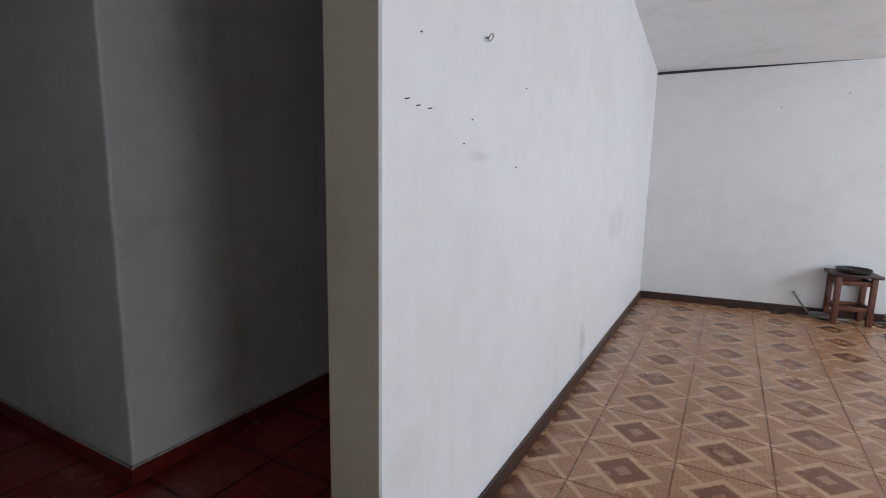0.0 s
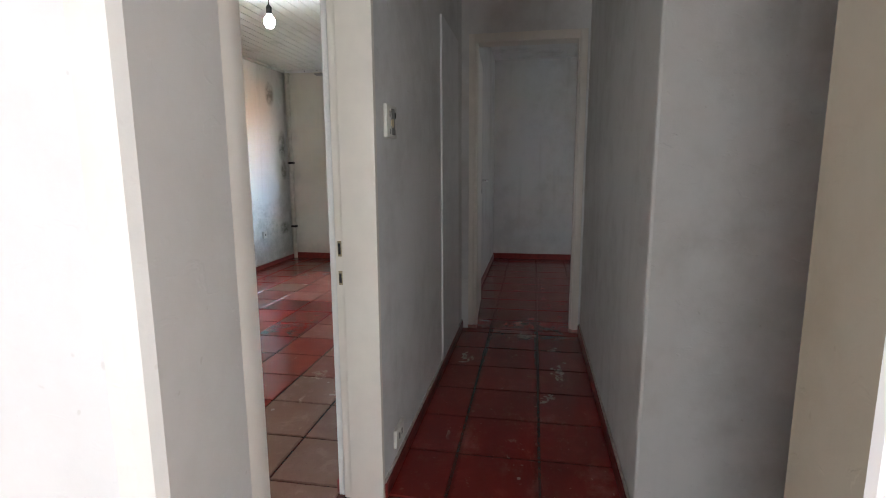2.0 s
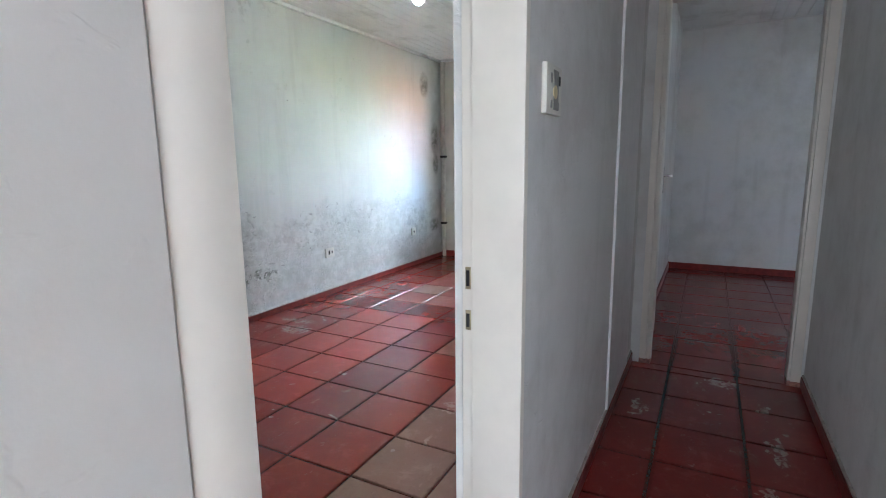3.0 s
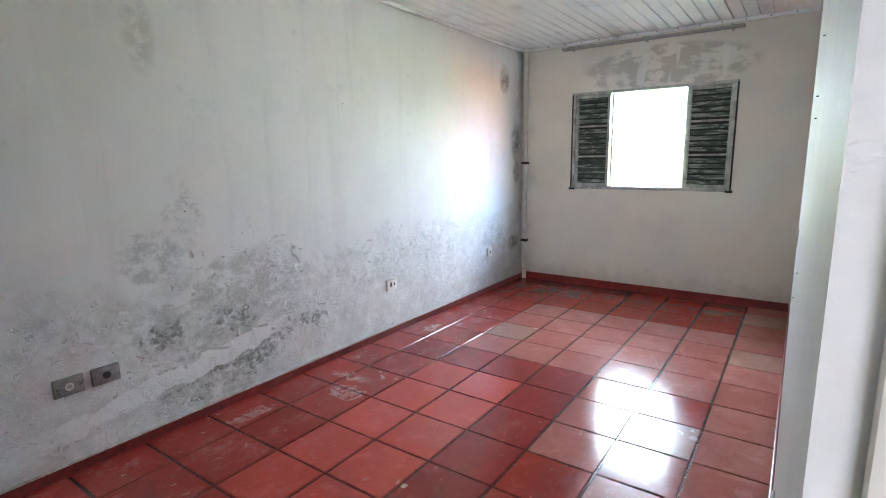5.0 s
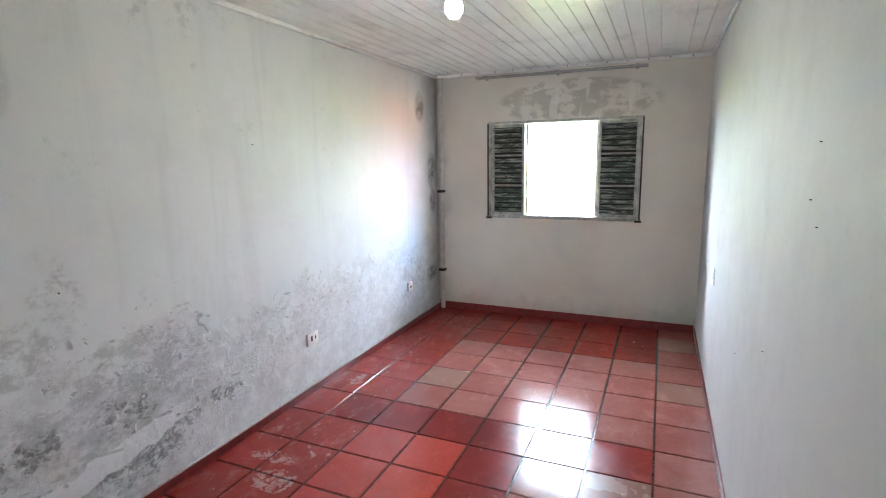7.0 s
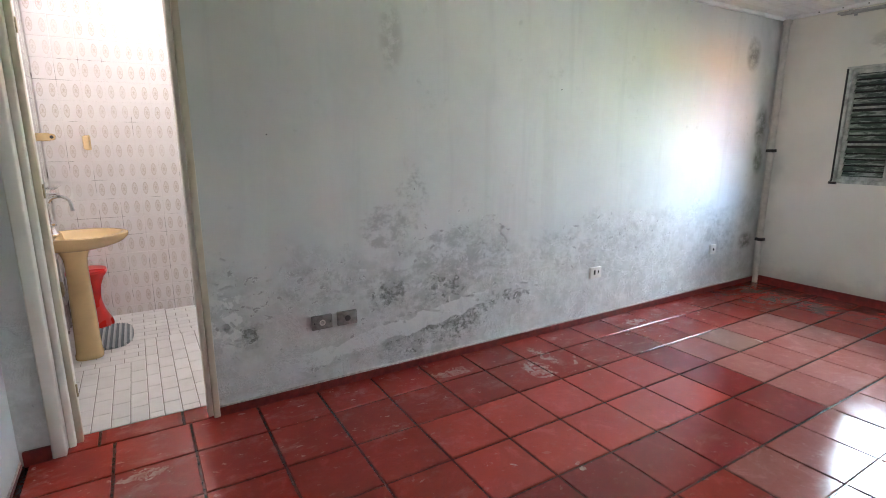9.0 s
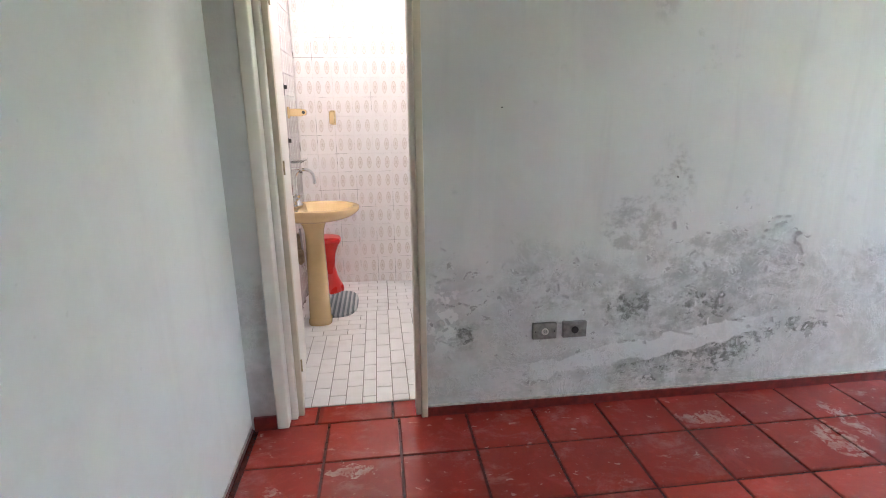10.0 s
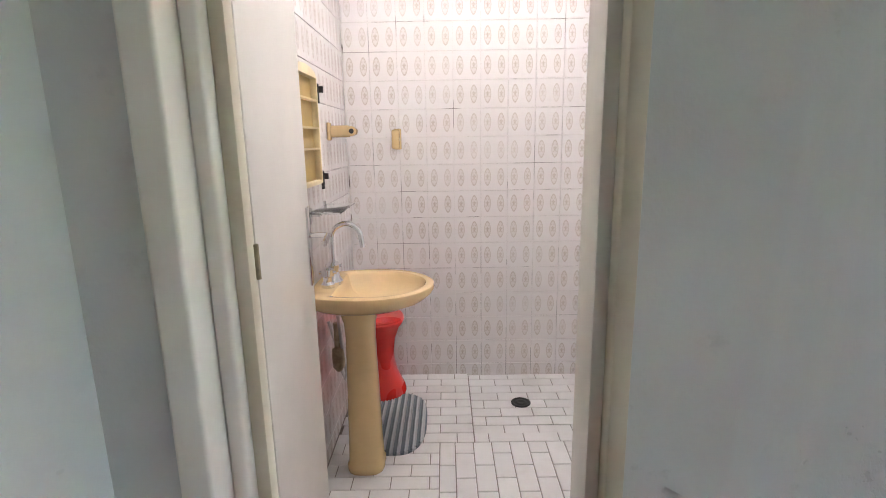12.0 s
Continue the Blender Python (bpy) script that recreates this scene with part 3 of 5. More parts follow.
def tube(bm, path, r, seg=10):
    """A round bar along a path; r is one radius or one for each point."""
    path = [Vector(p) for p in path]
    rs = r if isinstance(r, (list, tuple)) else [r] * len(path)
    rings, side = [], None
    for i, p in enumerate(path):
        d = (path[min(i + 1, len(path) - 1)] - path[max(i - 1, 0)]).normalized()
        if side is None:
            side = d.orthogonal().normalized()
        side = (side - d * side.dot(d)).normalized()
        up = d.cross(side)
        rings.append([bm.verts.new(p + rs[i] * (math.cos(2 * math.pi * k / seg) * side + math.sin(2 * math.pi * k / seg) * up)) for k in range(seg)])
    for a, b in zip(rings, rings[1:]):
        for k in range(seg):
            j = (k + 1) % seg
            bm.faces.new((a[k], a[j], b[j], b[k]))
    bm.faces.new(rings[-1]), bm.faces.new(rings[0][::-1])
    return bm


def arc(centre, r, a0, a1, steps, u=(1, 0, 0), v=(0, 0, 1)):
    c, u, v = Vector(centre), Vector(u), Vector(v)
    out = []
    for i in range(steps + 1):
        a = radians(a0 + (a1 - a0) * i / steps)
        out.append(c + r * (math.cos(a) * u + math.sin(a) * v))
    return out


def mesh_from(bm, name, mats, smooth=False):
    bmesh.ops.recalc_face_normals(bm, faces=bm.faces)
    me = bpy.data.meshes.new(name)
    for f in bm.faces:
        f.smooth = smooth
    bm.to_mesh(me)
    bm.free()
    for m in mats if isinstance(mats, (list, tuple)) else [mats]:
        me.materials.append(m)
    if smooth:
        me.set_sharp_from_angle(angle=radians(40))
    return me


def structure(name, bm, material, label="", smooth=False):
    return tagged(new(name, mesh_from(bm, name, material, smooth)), label, kind="structure")


def thing(name, at, label, category, group="", turn=0.0, kind=""):
    ob = new(name)
    ob.matrix_world = pose(*at, 0, 0, turn)
    ob.empty_display_size = 0.1
    return tagged(ob, label, category, group, kind)


def part(name, bm, material, parent, label="", smooth=True):
    ob = new(name, mesh_from(bm, name, material, smooth))
    ob.parent = parent
    if label:
        tagged(ob, label)
    return ob


# ---------------------------------------------------------------- the plan
BED_E, BED_W, BED_N, BED_S = -1.203, -6.98, -0.488, -3.05
COR_S, COR_N, COR_W = -0.315, 0.561, -4.235
LIV_W, LIV_BACK = -0.98, -1.165
BATH_S, BATH_W = -5.166, -2.62
TOP = 3.45

# living room's west wall, north of the passage, with its yellowed end
bm = prism([(LIV_BACK, 0.532), (-1.158, 0.522), (-0.986, 0.501), (LIV_W, 0.507), (LIV_W, 5.3), (LIV_BACK, 5.3)], -0.2, TOP)
for f in bm.faces:
    c = f.calc_center_median()
    if abs(f.normal.z) < 0.5 and c.y < 0.53 and c.x < -0.99:
        f.material_index = 1
structure("wall_living_west", bm, [M["white_stained"], M["jamb"]], "white painted wall with old nails and a yellowed end")
structure("wall_passage_head", boxes((LIV_BACK + 0.004, -1.054, -0.29, 0.51, 2.25, TOP)), M["white"])
# wall between the living room and the bedroom and bathroom, with the slanted cream jamb
bm = prism([(-1.02, -5.4), (-1.02, -0.30), (-1.024, -0.276), (-1.034, -0.261), (-1.052, -0.255), (-1.322, -0.310), (-1.326, -0.314), (-1.326, BED_N), (BED_E, BED_N), (BED_E, -5.4)], -0.2, TOP)
for f in bm.faces:
    c = f.calc_center_median()
    if c.y > -0.33 and abs(f.normal.z) < 0.5:
        f.material_index = 1
    elif c.x < -1.1 and c.y < -0.4:
        f.material_index = 2
structure("wall_bedroom_east", bm, [M["white"], M["cream"], M["bed"]], "white wall with a rounded chipped cream jamb")
# wall between corridor and bedroom
bm = slab([(-7.47, -0.2), (-2.166, -0.2), (-2.166, 2.14), (-1.326, 2.14), (-1.326, TOP), (-7.47, TOP)], "y", BED_N, COR_S)
for f in bm.faces:
    if f.calc_center_median().y < BED_N + 0.001:
        f.material_index = 1
structure("wall_bedroom_north", bm, [M["corridor"], M["bed"]], "scuffed grey-white wall between corridor and bedroom")
structure("wall_corridor_north", prism([(COR_W, 0.70), (COR_W, COR_N), (-2.196, 0.566), (-2.187, 0.569), (-2.183, 0.577), (-2.183, 2.6), (-2.31, 2.6), (-2.31, 0.70)], -0.2, 2.9), M["corridor"], "bare grey-white corridor wall with a rounded corner")
structure("wall_recess_north", boxes((-2.31, LIV_BACK, 2.6, 2.75, -0.2, 2.9)), M["corridor"])
bm = slab([(COR_S, -0.2), (-0.262, -0.2), (-0.262, 2.128), (0.546, 2.128), (0.546, -0.2), (2.75, -0.2), (2.75, 2.9), (COR_S, 2.9)], "x", COR_W - 0.13, COR_W)
structure("wall_corridor_end", bm, M["corridor"], "grey-white wall round the far doorway")
structure("wall_far_room_west", boxes((-7.47, -7.32, COR_S, 2.75, -0.2, 2.9)), M["corridor"], "damp grey wall of the dark room")
# the opening is unseen, cut for the added far-room lamp
bm = boxes((-7.32, -5.45, 2.6, 2.75, -0.2, 2.9), (-4.75, COR_W - 0.13, 2.6, 2.75, -0.2, 2.9), (-5.45, -4.75, 2.6, 2.75, -0.2, 1.05), (-5.45, -4.75, 2.6, 2.75, 1.95, 2.9))
structure("wall_far_room_north", bm, M["corridor"])
# window wall
W0, W1, WZ0, WZ1 = -2.475, -1.02, 1.03, 1.965
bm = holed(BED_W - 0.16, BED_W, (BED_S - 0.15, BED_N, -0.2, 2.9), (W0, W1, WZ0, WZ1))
structure("wall_bedroom_west", bm, M["win"], "grey-beige wall, stained and patched over the window, darker at foot and left corner")
# damp wall
bm = slab([(BED_W, -0.2), (-2.012, -0.2), (-2.012, 2.13), (-1.318, 2.13), (-1.318, -0.2), (BED_E, -0.2), (BED_E, 2.9), (BED_W, 2.9)], "y", BED_S - 0.15, BED_S)
structure("wall_bedroom_south", bm, M["damp"], "white wall with damp, mould and flaking paint low down")
# bathroom shell
structure("wall_bathroom_south", boxes((BATH_W - 0.13, BED_E, BATH_S - 0.14, BATH_S, -0.2, 2.9)), M["wgrout"])
structure("wall_bathroom_west", boxes((BATH_W - 0.13, BATH_W, BATH_S, BED_S - 0.15, -0.2, 2.9)), M["white"])
# living room shell: the north wall runs a little askew
bm = boxes((-1.4, 5.4, 0, 0.15, -0.2, TOP))
bmesh.ops.transform(bm, matrix=pose(-0.98, 4.70, 0, 0, 0, 7.8), verts=bm.verts)
structure("wall_living_north", bm, M["white"], "plain white wall under the sloping ceiling")
# both openings are unseen, cut for the two living-room area lamps
bm = boxes((4.2, 4.35, -3.5, -2.0, -0.2, TOP), (4.2, 4.35, -0.6, 1.25, -0.2, TOP), (4.2, 4.35, -2.0, -0.6, 2.15, TOP), (4.2, 4.35, 4.75, 5.6, -0.2, TOP), (4.2, 4.35, 1.25, 4.75, -0.2, 0.8), (4.2, 4.35, 1.25, 4.75, 2.2, TOP))
structure("wall_living_east", bm, M["white"])
structure("wall_living_south", boxes((-1.05, 4.35, -3.65, -3.5, -0.2, TOP)), M["white"])

# ceilings: tongued boards in one mesh each
def board_ceiling(name, x0, x1, y0, y1, z, pitch, material, label=""):
    bm = boxes((x0, x1, y0, y1, z + 0.012, z + 0.05))
    y = y0
    while y < y1 - 0.01:
        e = min(y + pitch, y1)
        box(bm, x0, x1, y + 0.003, e - 0.003, z, z + 0.014)
        y = e
    return structure(name, bm, material, label)


board_ceiling("ceiling_bedroom", BED_W, BED_E, BED_S, BED_N, 2.467, 0.098, M["boards"], "white painted tongue-and-groove board ceiling with stains")
board_ceiling("ceiling_corridor", COR_W, LIV_BACK, COR_S, 2.6, 2.52, 0.098, M["boards"])
board_ceiling("ceiling_far_room", -7.32, COR_W - 0.13, COR_S, 2.6, 2.56, 0.098, M["boards"], "white board ceiling of the dark room")
structure("ceiling_bathroom", boxes((BATH_W, BED_E, BATH_S, BED_S - 0.15, 2.80, 2.88)), M["white"])
SLOPE = Matrix.Translation((LIV_W, 5.05, 2.035)) @ Matrix.Rotation(radians(-2.2), 4, "Y") @ Matrix.Rotation(radians(-9.1), 4, "X") @ Matrix.Rotation(radians(180), 4, "Z") @ Matrix.Translation((-5.3, 0, 0))
# near-black sheet: the shade in the board gaps is its colour
bm = boxes((0, 5.3, -0.2, 8.6, 0.02, 0.06))
bmesh.ops.transform(bm, matrix=SLOPE, verts=bm.verts)
structure("ceiling_living_backing", bm, M["gap"], "near-black sheet behind the boards that shows as dark gaps")
gap_rng = random.Random(7)
bm = bmesh.new()
y = -0.2
while y < 8.5:
    x = -gap_rng.uniform(0.0, 1.5)
    while x < 5.3:
        e = x + gap_rng.uniform(1.2, 2.4)
        g = gap_rng.choice((0.0004, 0.0006, 0.001, 0.0022, 0.003))
        box(bm, max(x, 0), min(e - 0.0006, 5.3), y, y + 0.2 - g, gap_rng.uniform(-0.001, 0.001), 0.018)
        x = e
    y += 0.2
bmesh.ops.transform(bm, matrix=SLOPE, verts=bm.verts)
structure("ceiling_living", bm, M["boards2"], "sloping white painted board ceiling")
# dark strip drawn along the ceiling joint in place of a shaded gap
bm = prism([(0, -0.010), (4.9, -0.010), (4.9, -0.002), (0, -0.002)], -0.012, 0.010)
bmesh.ops.transform(bm, matrix=pose(-0.98, 4.70, 2.076, 0, -2.0, 7.8), verts=bm.verts)
structure("trim_living_ceiling", bm, M["gap"], "dark strip standing in for the gap under the ceiling boards")

# cornice strips of the bedroom
structure("trim_cornice", boxes((BED_W, BED_E, BED_S, BED_S + 0.028, 2.437, 2.466), (BED_W, BED_W + 0.03, BED_S + 0.028, BED_N - 0.02, 2.437, 2.466), (BED_W + 0.03, BED_E, BED_N - 0.02, BED_N, 2.445, 2.466), bevel=0.005), M["boards"], "white quarter strip under the ceiling")

# floors: bases; the tiles lie in them
floor_red = structure("floor_bedroom", boxes((-7.32, -1.052, BED_S - 0.15, 2.75, -0.2, -0.006)), M["grout"], "red clay tile floor with dark joints")
floor_bath = structure("floor_bathroom", boxes((BATH_W, BED_E, BATH_S, BED_S - 0.151, -0.2, -0.040)), M["bgrout"], "white brick-pattern floor with a sunken shower corner")
floor_living = structure("floor_living", boxes((-1.05, 4.2, -3.5, 5.6, -0.2, -0.003)), M["pgrout"], "brown parquet-pattern tile floor")
structure("ground", boxes((-60, 60, -60, 60, -0.6, -0.5)), M["outside"])

# skirtings
S = M["skirt"]
bm = boxes((BED_W, -2.012, BED_S, BED_S + 0.014, -0.006, 0.046), (BED_W, BED_W + 0.016, BED_S + 0.014, BED_N - 0.012, -0.006, 0.073), (BED_W + 0.016, -2.17, BED_N - 0.012, BED_N, -0.006, 0.05), (BED_E - 0.008, BED_E, BED_S + 0.014, BED_N, -0.006, 0.016), (-1.318, BED_E - 0.014, BED_S, BED_S + 0.02, -0.006, 0.065), bevel=0.004)
structure("baseboard_bedroom", bm, S, "low red-painted cement skirting")
bm = boxes((-4.235, -2.17, COR_S, COR_S + 0.014, -0.006, 0.055), (COR_W, -2.163, COR_N - 0.014, COR_N, -0.006, 0.06), (-2.183, -2.169, COR_N, 2.6, -0.006, 0.06), (-2.163, LIV_BACK, 2.586, 2.6, -0.006, 0.06), (-7.32, -7.306, COR_S, 2.6, -0.006, 0.07), (-7.306, COR_W - 0.13, COR_S, COR_S + 0.014, -0.006, 0.06), bevel=0.004)
structure("baseboard_corridor", bm, S, "dark red-painted skirting")
bm = boxes((BED_W + 0.016, -2.012, BED_S, BED_S + 0.009, 0.0461, 0.054), (BED_E - 0.006, BED_E, BED_S + 0.014, BED_N, 0.0161, 0.026), (-4.235, -2.17, COR_S, COR_S + 0.009, 0.0551, 0.064), (COR_W, -2.168, COR_N - 0.009, COR_N, 0.0601, 0.069), (-2.183, -2.174, COR_N - 0.009, 2.6, 0.0601, 0.069))
structure("trim_paint_edge", bm, M["line"], "rough pale paint edge above the skirting")
bm = boxes((LIV_W, LIV_W + 0.014, 0.52, 4.72, -0.003, 0.068), bevel=0.003)
structure("baseboard_living_west", bm, M["brown"], "dark brown wooden skirting")
bm = boxes((0.0, 5.3, -0.014, 0.0, -0.003, 0.068), bevel=0.003)
bmesh.ops.transform(bm, matrix=pose(-0.98, 4.70, 0, 0, 0, 7.8), verts=bm.verts)
structure("baseboard_living_north", bm, M["brown"], "dark brown wooden skirting")

# ---------------------------------------------------------------- doors
def door_set(name, label):
    return tagged(new(name), label, kind="structure")


# bedroom doorway: jambs as deep as the wall, no leaf
d = door_set("door_1", "cream painted wooden door frame with brass strike plates, no leaf")
part("jamb", boxes((-1.396, -1.3262, -0.462, -0.3145, -0.006, 2.14), bevel=0.003), M["frame"], d)
part("jamb", boxes((-2.166, -2.150, -0.462, -0.308, -0.006, 2.14), (-2.150, -2.133, -0.430, -0.306, -0.006, 2.07), bevel=0.004), M["frame"], d)
part("head", boxes((-2.133, -1.396, -0.462, -0.312, 2.07, 2.14), bevel=0.004), M["frame"], d)
for z0, z1, y0 in ((0.90, 0.97, -0.456), (0.80, 0.865, -0.456)):
    plate_ob = part("strike_plate", boxes((-2.150, -2.1475, y0 + 0.004, y0 + 0.018, z0 + 0.008, z1 - 0.008), bevel=0.001), M["brass"], d, "worn brass strike plate")
    part("slot", boxes((-2.1475, -2.1458, y0 + 0.007, y0 + 0.015, z0 + 0.016, z1 - 0.016)), M["dark"], plate_ob)

# bathroom doorway with its leaf opened inwards
d = door_set("door_2", "ivory bathroom door opened inwards in a stepped frame")
part("jamb", boxes((-1.37, -1.318, -3.195, -3.035, -0.006, 2.13), (-1.400, -1.37, -3.150, -3.100, -0.006, 2.09), bevel=0.007, seg=3), M["frame"], d)
# tan strip puts the shade of the gap by the leaf into colour
part("rebate", boxes((-1.426, -1.4005, -3.162, -3.128, -0.006, 2.09), bevel=0.003), M["frame2"], d, "narrow tan strip for the dark gap beside the leaf")
part("jamb", boxes((-2.016, -1.985, -3.20, -3.032, -0.006, 2.13), bevel=0.006), M["frame2"], d, "tan painted jamb")
part("stop", boxes((-1.985, -1.962, -3.15, -3.06, -0.006, 2.08), bevel=0.005), M["frame"], d)
part("head", boxes((-1.985, -1.37, -3.20, -3.035, 2.08, 2.13), bevel=0.004), M["frame"], d)
bm = boxes((-0.035, 0, -0.60, 0, 0.012, 2.07), bevel=0.003)
bmesh.ops.transform(bm, matrix=pose(-1.389, -3.168, 0, 0, 0, 6.6), verts=bm.verts)
leaf = part("leaf", bm, M["door"], d)
bm = boxes((-0.041, -0.035, -0.575, -0.535, 0.98, 1.20), bevel=0.002)
tube(bm, [(-0.041, -0.555, 1.12), (-0.085, -0.555, 1.12), (-0.09, -0.55, 1.12), (-0.09, -0.45, 1.115)], 0.008)
bmesh.ops.transform(bm, matrix=pose(-1.389, -3.168, 0, 0, 0, 6.6), verts=bm.verts)
part("handle", bm, M["chrome"], leaf, "chrome lever handle")
for z in (0.25, 1.18, 1.85):
    part("hinge", tube(bmesh.new(), [(-1.428, -3.158, z - 0.03), (-1.428, -3.158, z + 0.03)], 0.005, 8), M["brass"], d)

# far doorway with its leaf opened into the dark room
d = door_set("door_3", "cream wooden door frame, leaf open into the dark room")
for y0, y1, s0, s1 in ((-0.262, -0.225, -0.225, -0.200), (0.500, 0.546, 0.487, 0.500)):
    part("jamb", boxes((COR_W - 0.135, COR_W + 0.012, y0, y1, -0.006, 2.128), (COR_W - 0.09, COR_W + 0.004, s0, s1, -0.006, 2.07), bevel=0.004), M["frame"], d)
part("head", boxes((COR_W - 0.135, COR_W + 0.012, -0.225, 0.500, 2.068, 2.128), bevel=0.004), M["frame"], d)
LEAF = Matrix.Translation((-4.37, -0.24, 0)) @ Matrix.Rotation(radians(3.2), 4, "Z") @ Matrix.Translation((4.37, 0.24, 0))
bm = boxes((-5.06, -4.37, -0.245, -0.21, 0.012, 2.06), bevel=0.003)
bmesh.ops.transform(bm, matrix=LEAF, verts=bm.verts)
for y0, y1 in ((-0.264, -0.199), (0.486, 0.548)):
    part("painted_foot", boxes((COR_W - 0.10, COR_W + 0.0145, y0, y1, 0.0, 0.028), bevel=0.003), M["foot"], d, "foot smeared with red floor paint")
leaf = part("leaf", bm, M["door"], d)
bm = boxes((-5.02, -4.985, -0.21, -0.205, 0.98, 1.16), bevel=0.002)
tube(bm, [(-5.0, -0.205, 1.10), (-5.0, -0.165, 1.10), (-4.99, -0.16, 1.10), (-4.90, -0.16, 1.10)], 0.008)
bmesh.ops.transform(bm, matrix=LEAF, verts=bm.verts)
part("handle", bm, M["chrome"], leaf, "chrome lever handle")
# assumed panel, set where the corridor wall turns whiter
structure("trim_corridor_panel", boxes((-4.0, -3.38, COR_S, COR_S + 0.012, 0.066, 2.03), bevel=0.003), M["panel"], "thin white panel assumed at a whiter strip of corridor wall")

# ---------------------------------------------------------------- bedroom window
w = tagged(new("window_1"), "rusty green-grey metal sliding window with louvred shutters, open in the middle", kind="structure")
XO = BED_W - 0.045
part("window_frame", boxes((XO - 0.05, BED_W + 0.012, W0 - 0.012, W0 + 0.022, WZ0, WZ1), (XO - 0.05, BED_W + 0.012, W1 - 0.022, W1 + 0.012, WZ0, WZ1), (XO - 0.05, BED_W + 0.012, W0 - 0.012, W1 + 0.012, WZ1 - 0.012, WZ1 + 0.012), (XO - 0.05, BED_W + 0.014, W0 - 0.02, W1 + 0.02, WZ0 - 0.014, WZ0 + 0.014), bevel=0.003), M["ironpale"], w, "pale flaking outer frame")
for y in (W0 - 0.004, W1 + 0.004):
    part("side_channel", boxes((BED_W + 0.010, BED_W + 0.016, y - 0.007, y + 0.007, WZ0, WZ1 - 0.004)), M["black"], w, "black rusty side channel")
for y in (W0 + 0.005, W1 - 0.005):
    part("stop", boxes((BED_W + 0.002, BED_W + 0.022, y - 0.03, y + 0.03, WZ0 - 0.022, WZ0 - 0.002), bevel=0.003), M["black"], w)
part("window_sill", boxes((BED_W - 0.16, BED_W + 0.004, W0, W1, WZ0 + 0.014, WZ0 + 0.02)), M["ironpale"], w)
for y0, y1 in ((W0 + 0.024, -2.108), (-1.405, W1 - 0.024)):
    sh = part("shutter", boxes((XO, XO + 0.03, y0, y0 + 0.026, WZ0 + 0.016, WZ1 - 0.014), (XO, XO + 0.03, y1 - 0.026, y1, WZ0 + 0.016, WZ1 - 0.014), (XO, XO + 0.03, y0 + 0.026, y1 - 0.026, WZ0 + 0.016, WZ0 + 0.045), (XO, XO + 0.03, y0 + 0.026, y1 - 0.026, WZ1 - 0.045, WZ1 - 0.014), *[(XO, XO + 0.031, y0 + 0.026, y1 - 0.026, z - 0.009, z + 0.009) for z in (1.345, 1.645)], bevel=0.002), M["ironpale"], w, "flaking louvred metal shutter")
    # black sheet added so the gaps between slats read as shade
    part("backing", boxes((XO + 0.002, XO + 0.005, y0 + 0.024, y1 - 0.024, WZ0 + 0.04, WZ1 - 0.04)), M["black"], sh)
    z = WZ0 + 0.062
    while z < WZ1 - 0.055:
        if min(abs(z - 1.345), abs(z - 1.645)) > 0.024:
            bm = boxes((-0.0015, 0.0015, y0 + 0.027, y1 - 0.027, -0.019, 0.019), (-0.004, 0.004, y0 + 0.027, y1 - 0.027, 0.0192, 0.023))
            bmesh.ops.transform(bm, matrix=Matrix.Translation((XO + 0.020, 0, z)) @ Matrix.Rotation(radians(-36), 4, "Y"), verts=bm.verts)
            part("slat", bm, M["iron"], sh, smooth=False)
        z += 0.050
for y in (-2.095, -1.418):
    part("sash_bar", boxes((XO - 0.03, XO - 0.008, y - 0.011, y + 0.011, WZ0 + 0.016, WZ1 - 0.014), bevel=0.002), M["ironpale"], w)

# outside: a bright sky, and unseen glowing sheets that tint the window light
def far_sheet(name, y0, y1, z0, z1, x, material, label):
    return tagged(new(name, mesh_from(boxes((x - 0.05, x, y0, y1, z0, z1)), name, material)), label, kind="structure")


def side_sheet(name, x0, x1, y, z0, z1, material, label):
    return tagged(new(name, mesh_from(boxes((x0, x1, y, y + 0.05, z0, z1)), name, material)), label, kind="structure")


far_sheet("backdrop_sky", -22, 14, -0.5, 16, -19.0, M["sky_glow"], "glaring white sky")
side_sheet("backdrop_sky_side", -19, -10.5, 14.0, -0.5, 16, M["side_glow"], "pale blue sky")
far_sheet("backdrop_foliage", -12, 4.6, -0.5, 1.75, -14.0, M["green_glow"], "glowing green sheet, unseen, standing in for light off foliage")
side_sheet("backdrop_roof", -13.9, -8.2, 4.6, -0.5, 1.85, M["orange_glow"], "glowing orange sheet, unseen, standing in for light off a sunlit wall")

# curtain rail
c = thing("curtain_rail", (BED_W, -1.79, 2.398), "grey double aluminium curtain rail above the window", "curtain rail")
for dx in (0.04, 0.095):
    part("rail", boxes((dx - 0.011, dx + 0.011, -0.79, 0.79, -0.010, 0.008), bevel=0.002), M["rail"], c)
for dy in (-0.7, 0.0, 0.7):
    part("bracket", boxes((0.0, 0.108, dy - 0.012, dy + 0.012, 0.008, 0.014), (0.0, 0.004, dy - 0.012, dy + 0.012, -0.02, 0.03)), M["rail"], c)

# corner pipe
c = thing("corner_pipe", (BED_W + 0.03, BED_S + 0.055, -0.006), "painted vertical pipe with dark clamps in the damp corner", "pipe")
part("pipe", tube(bmesh.new(), [(0, 0, 0), (0, 0, 2.44)], 0.024, 14), M["pipe"], c)
part("collar", lathe(bmesh.new(), [(0.034, 2.405), (0.036, 2.41), (0.036, 2.435), (0.03, 2.442)]), M["pipe"], c)
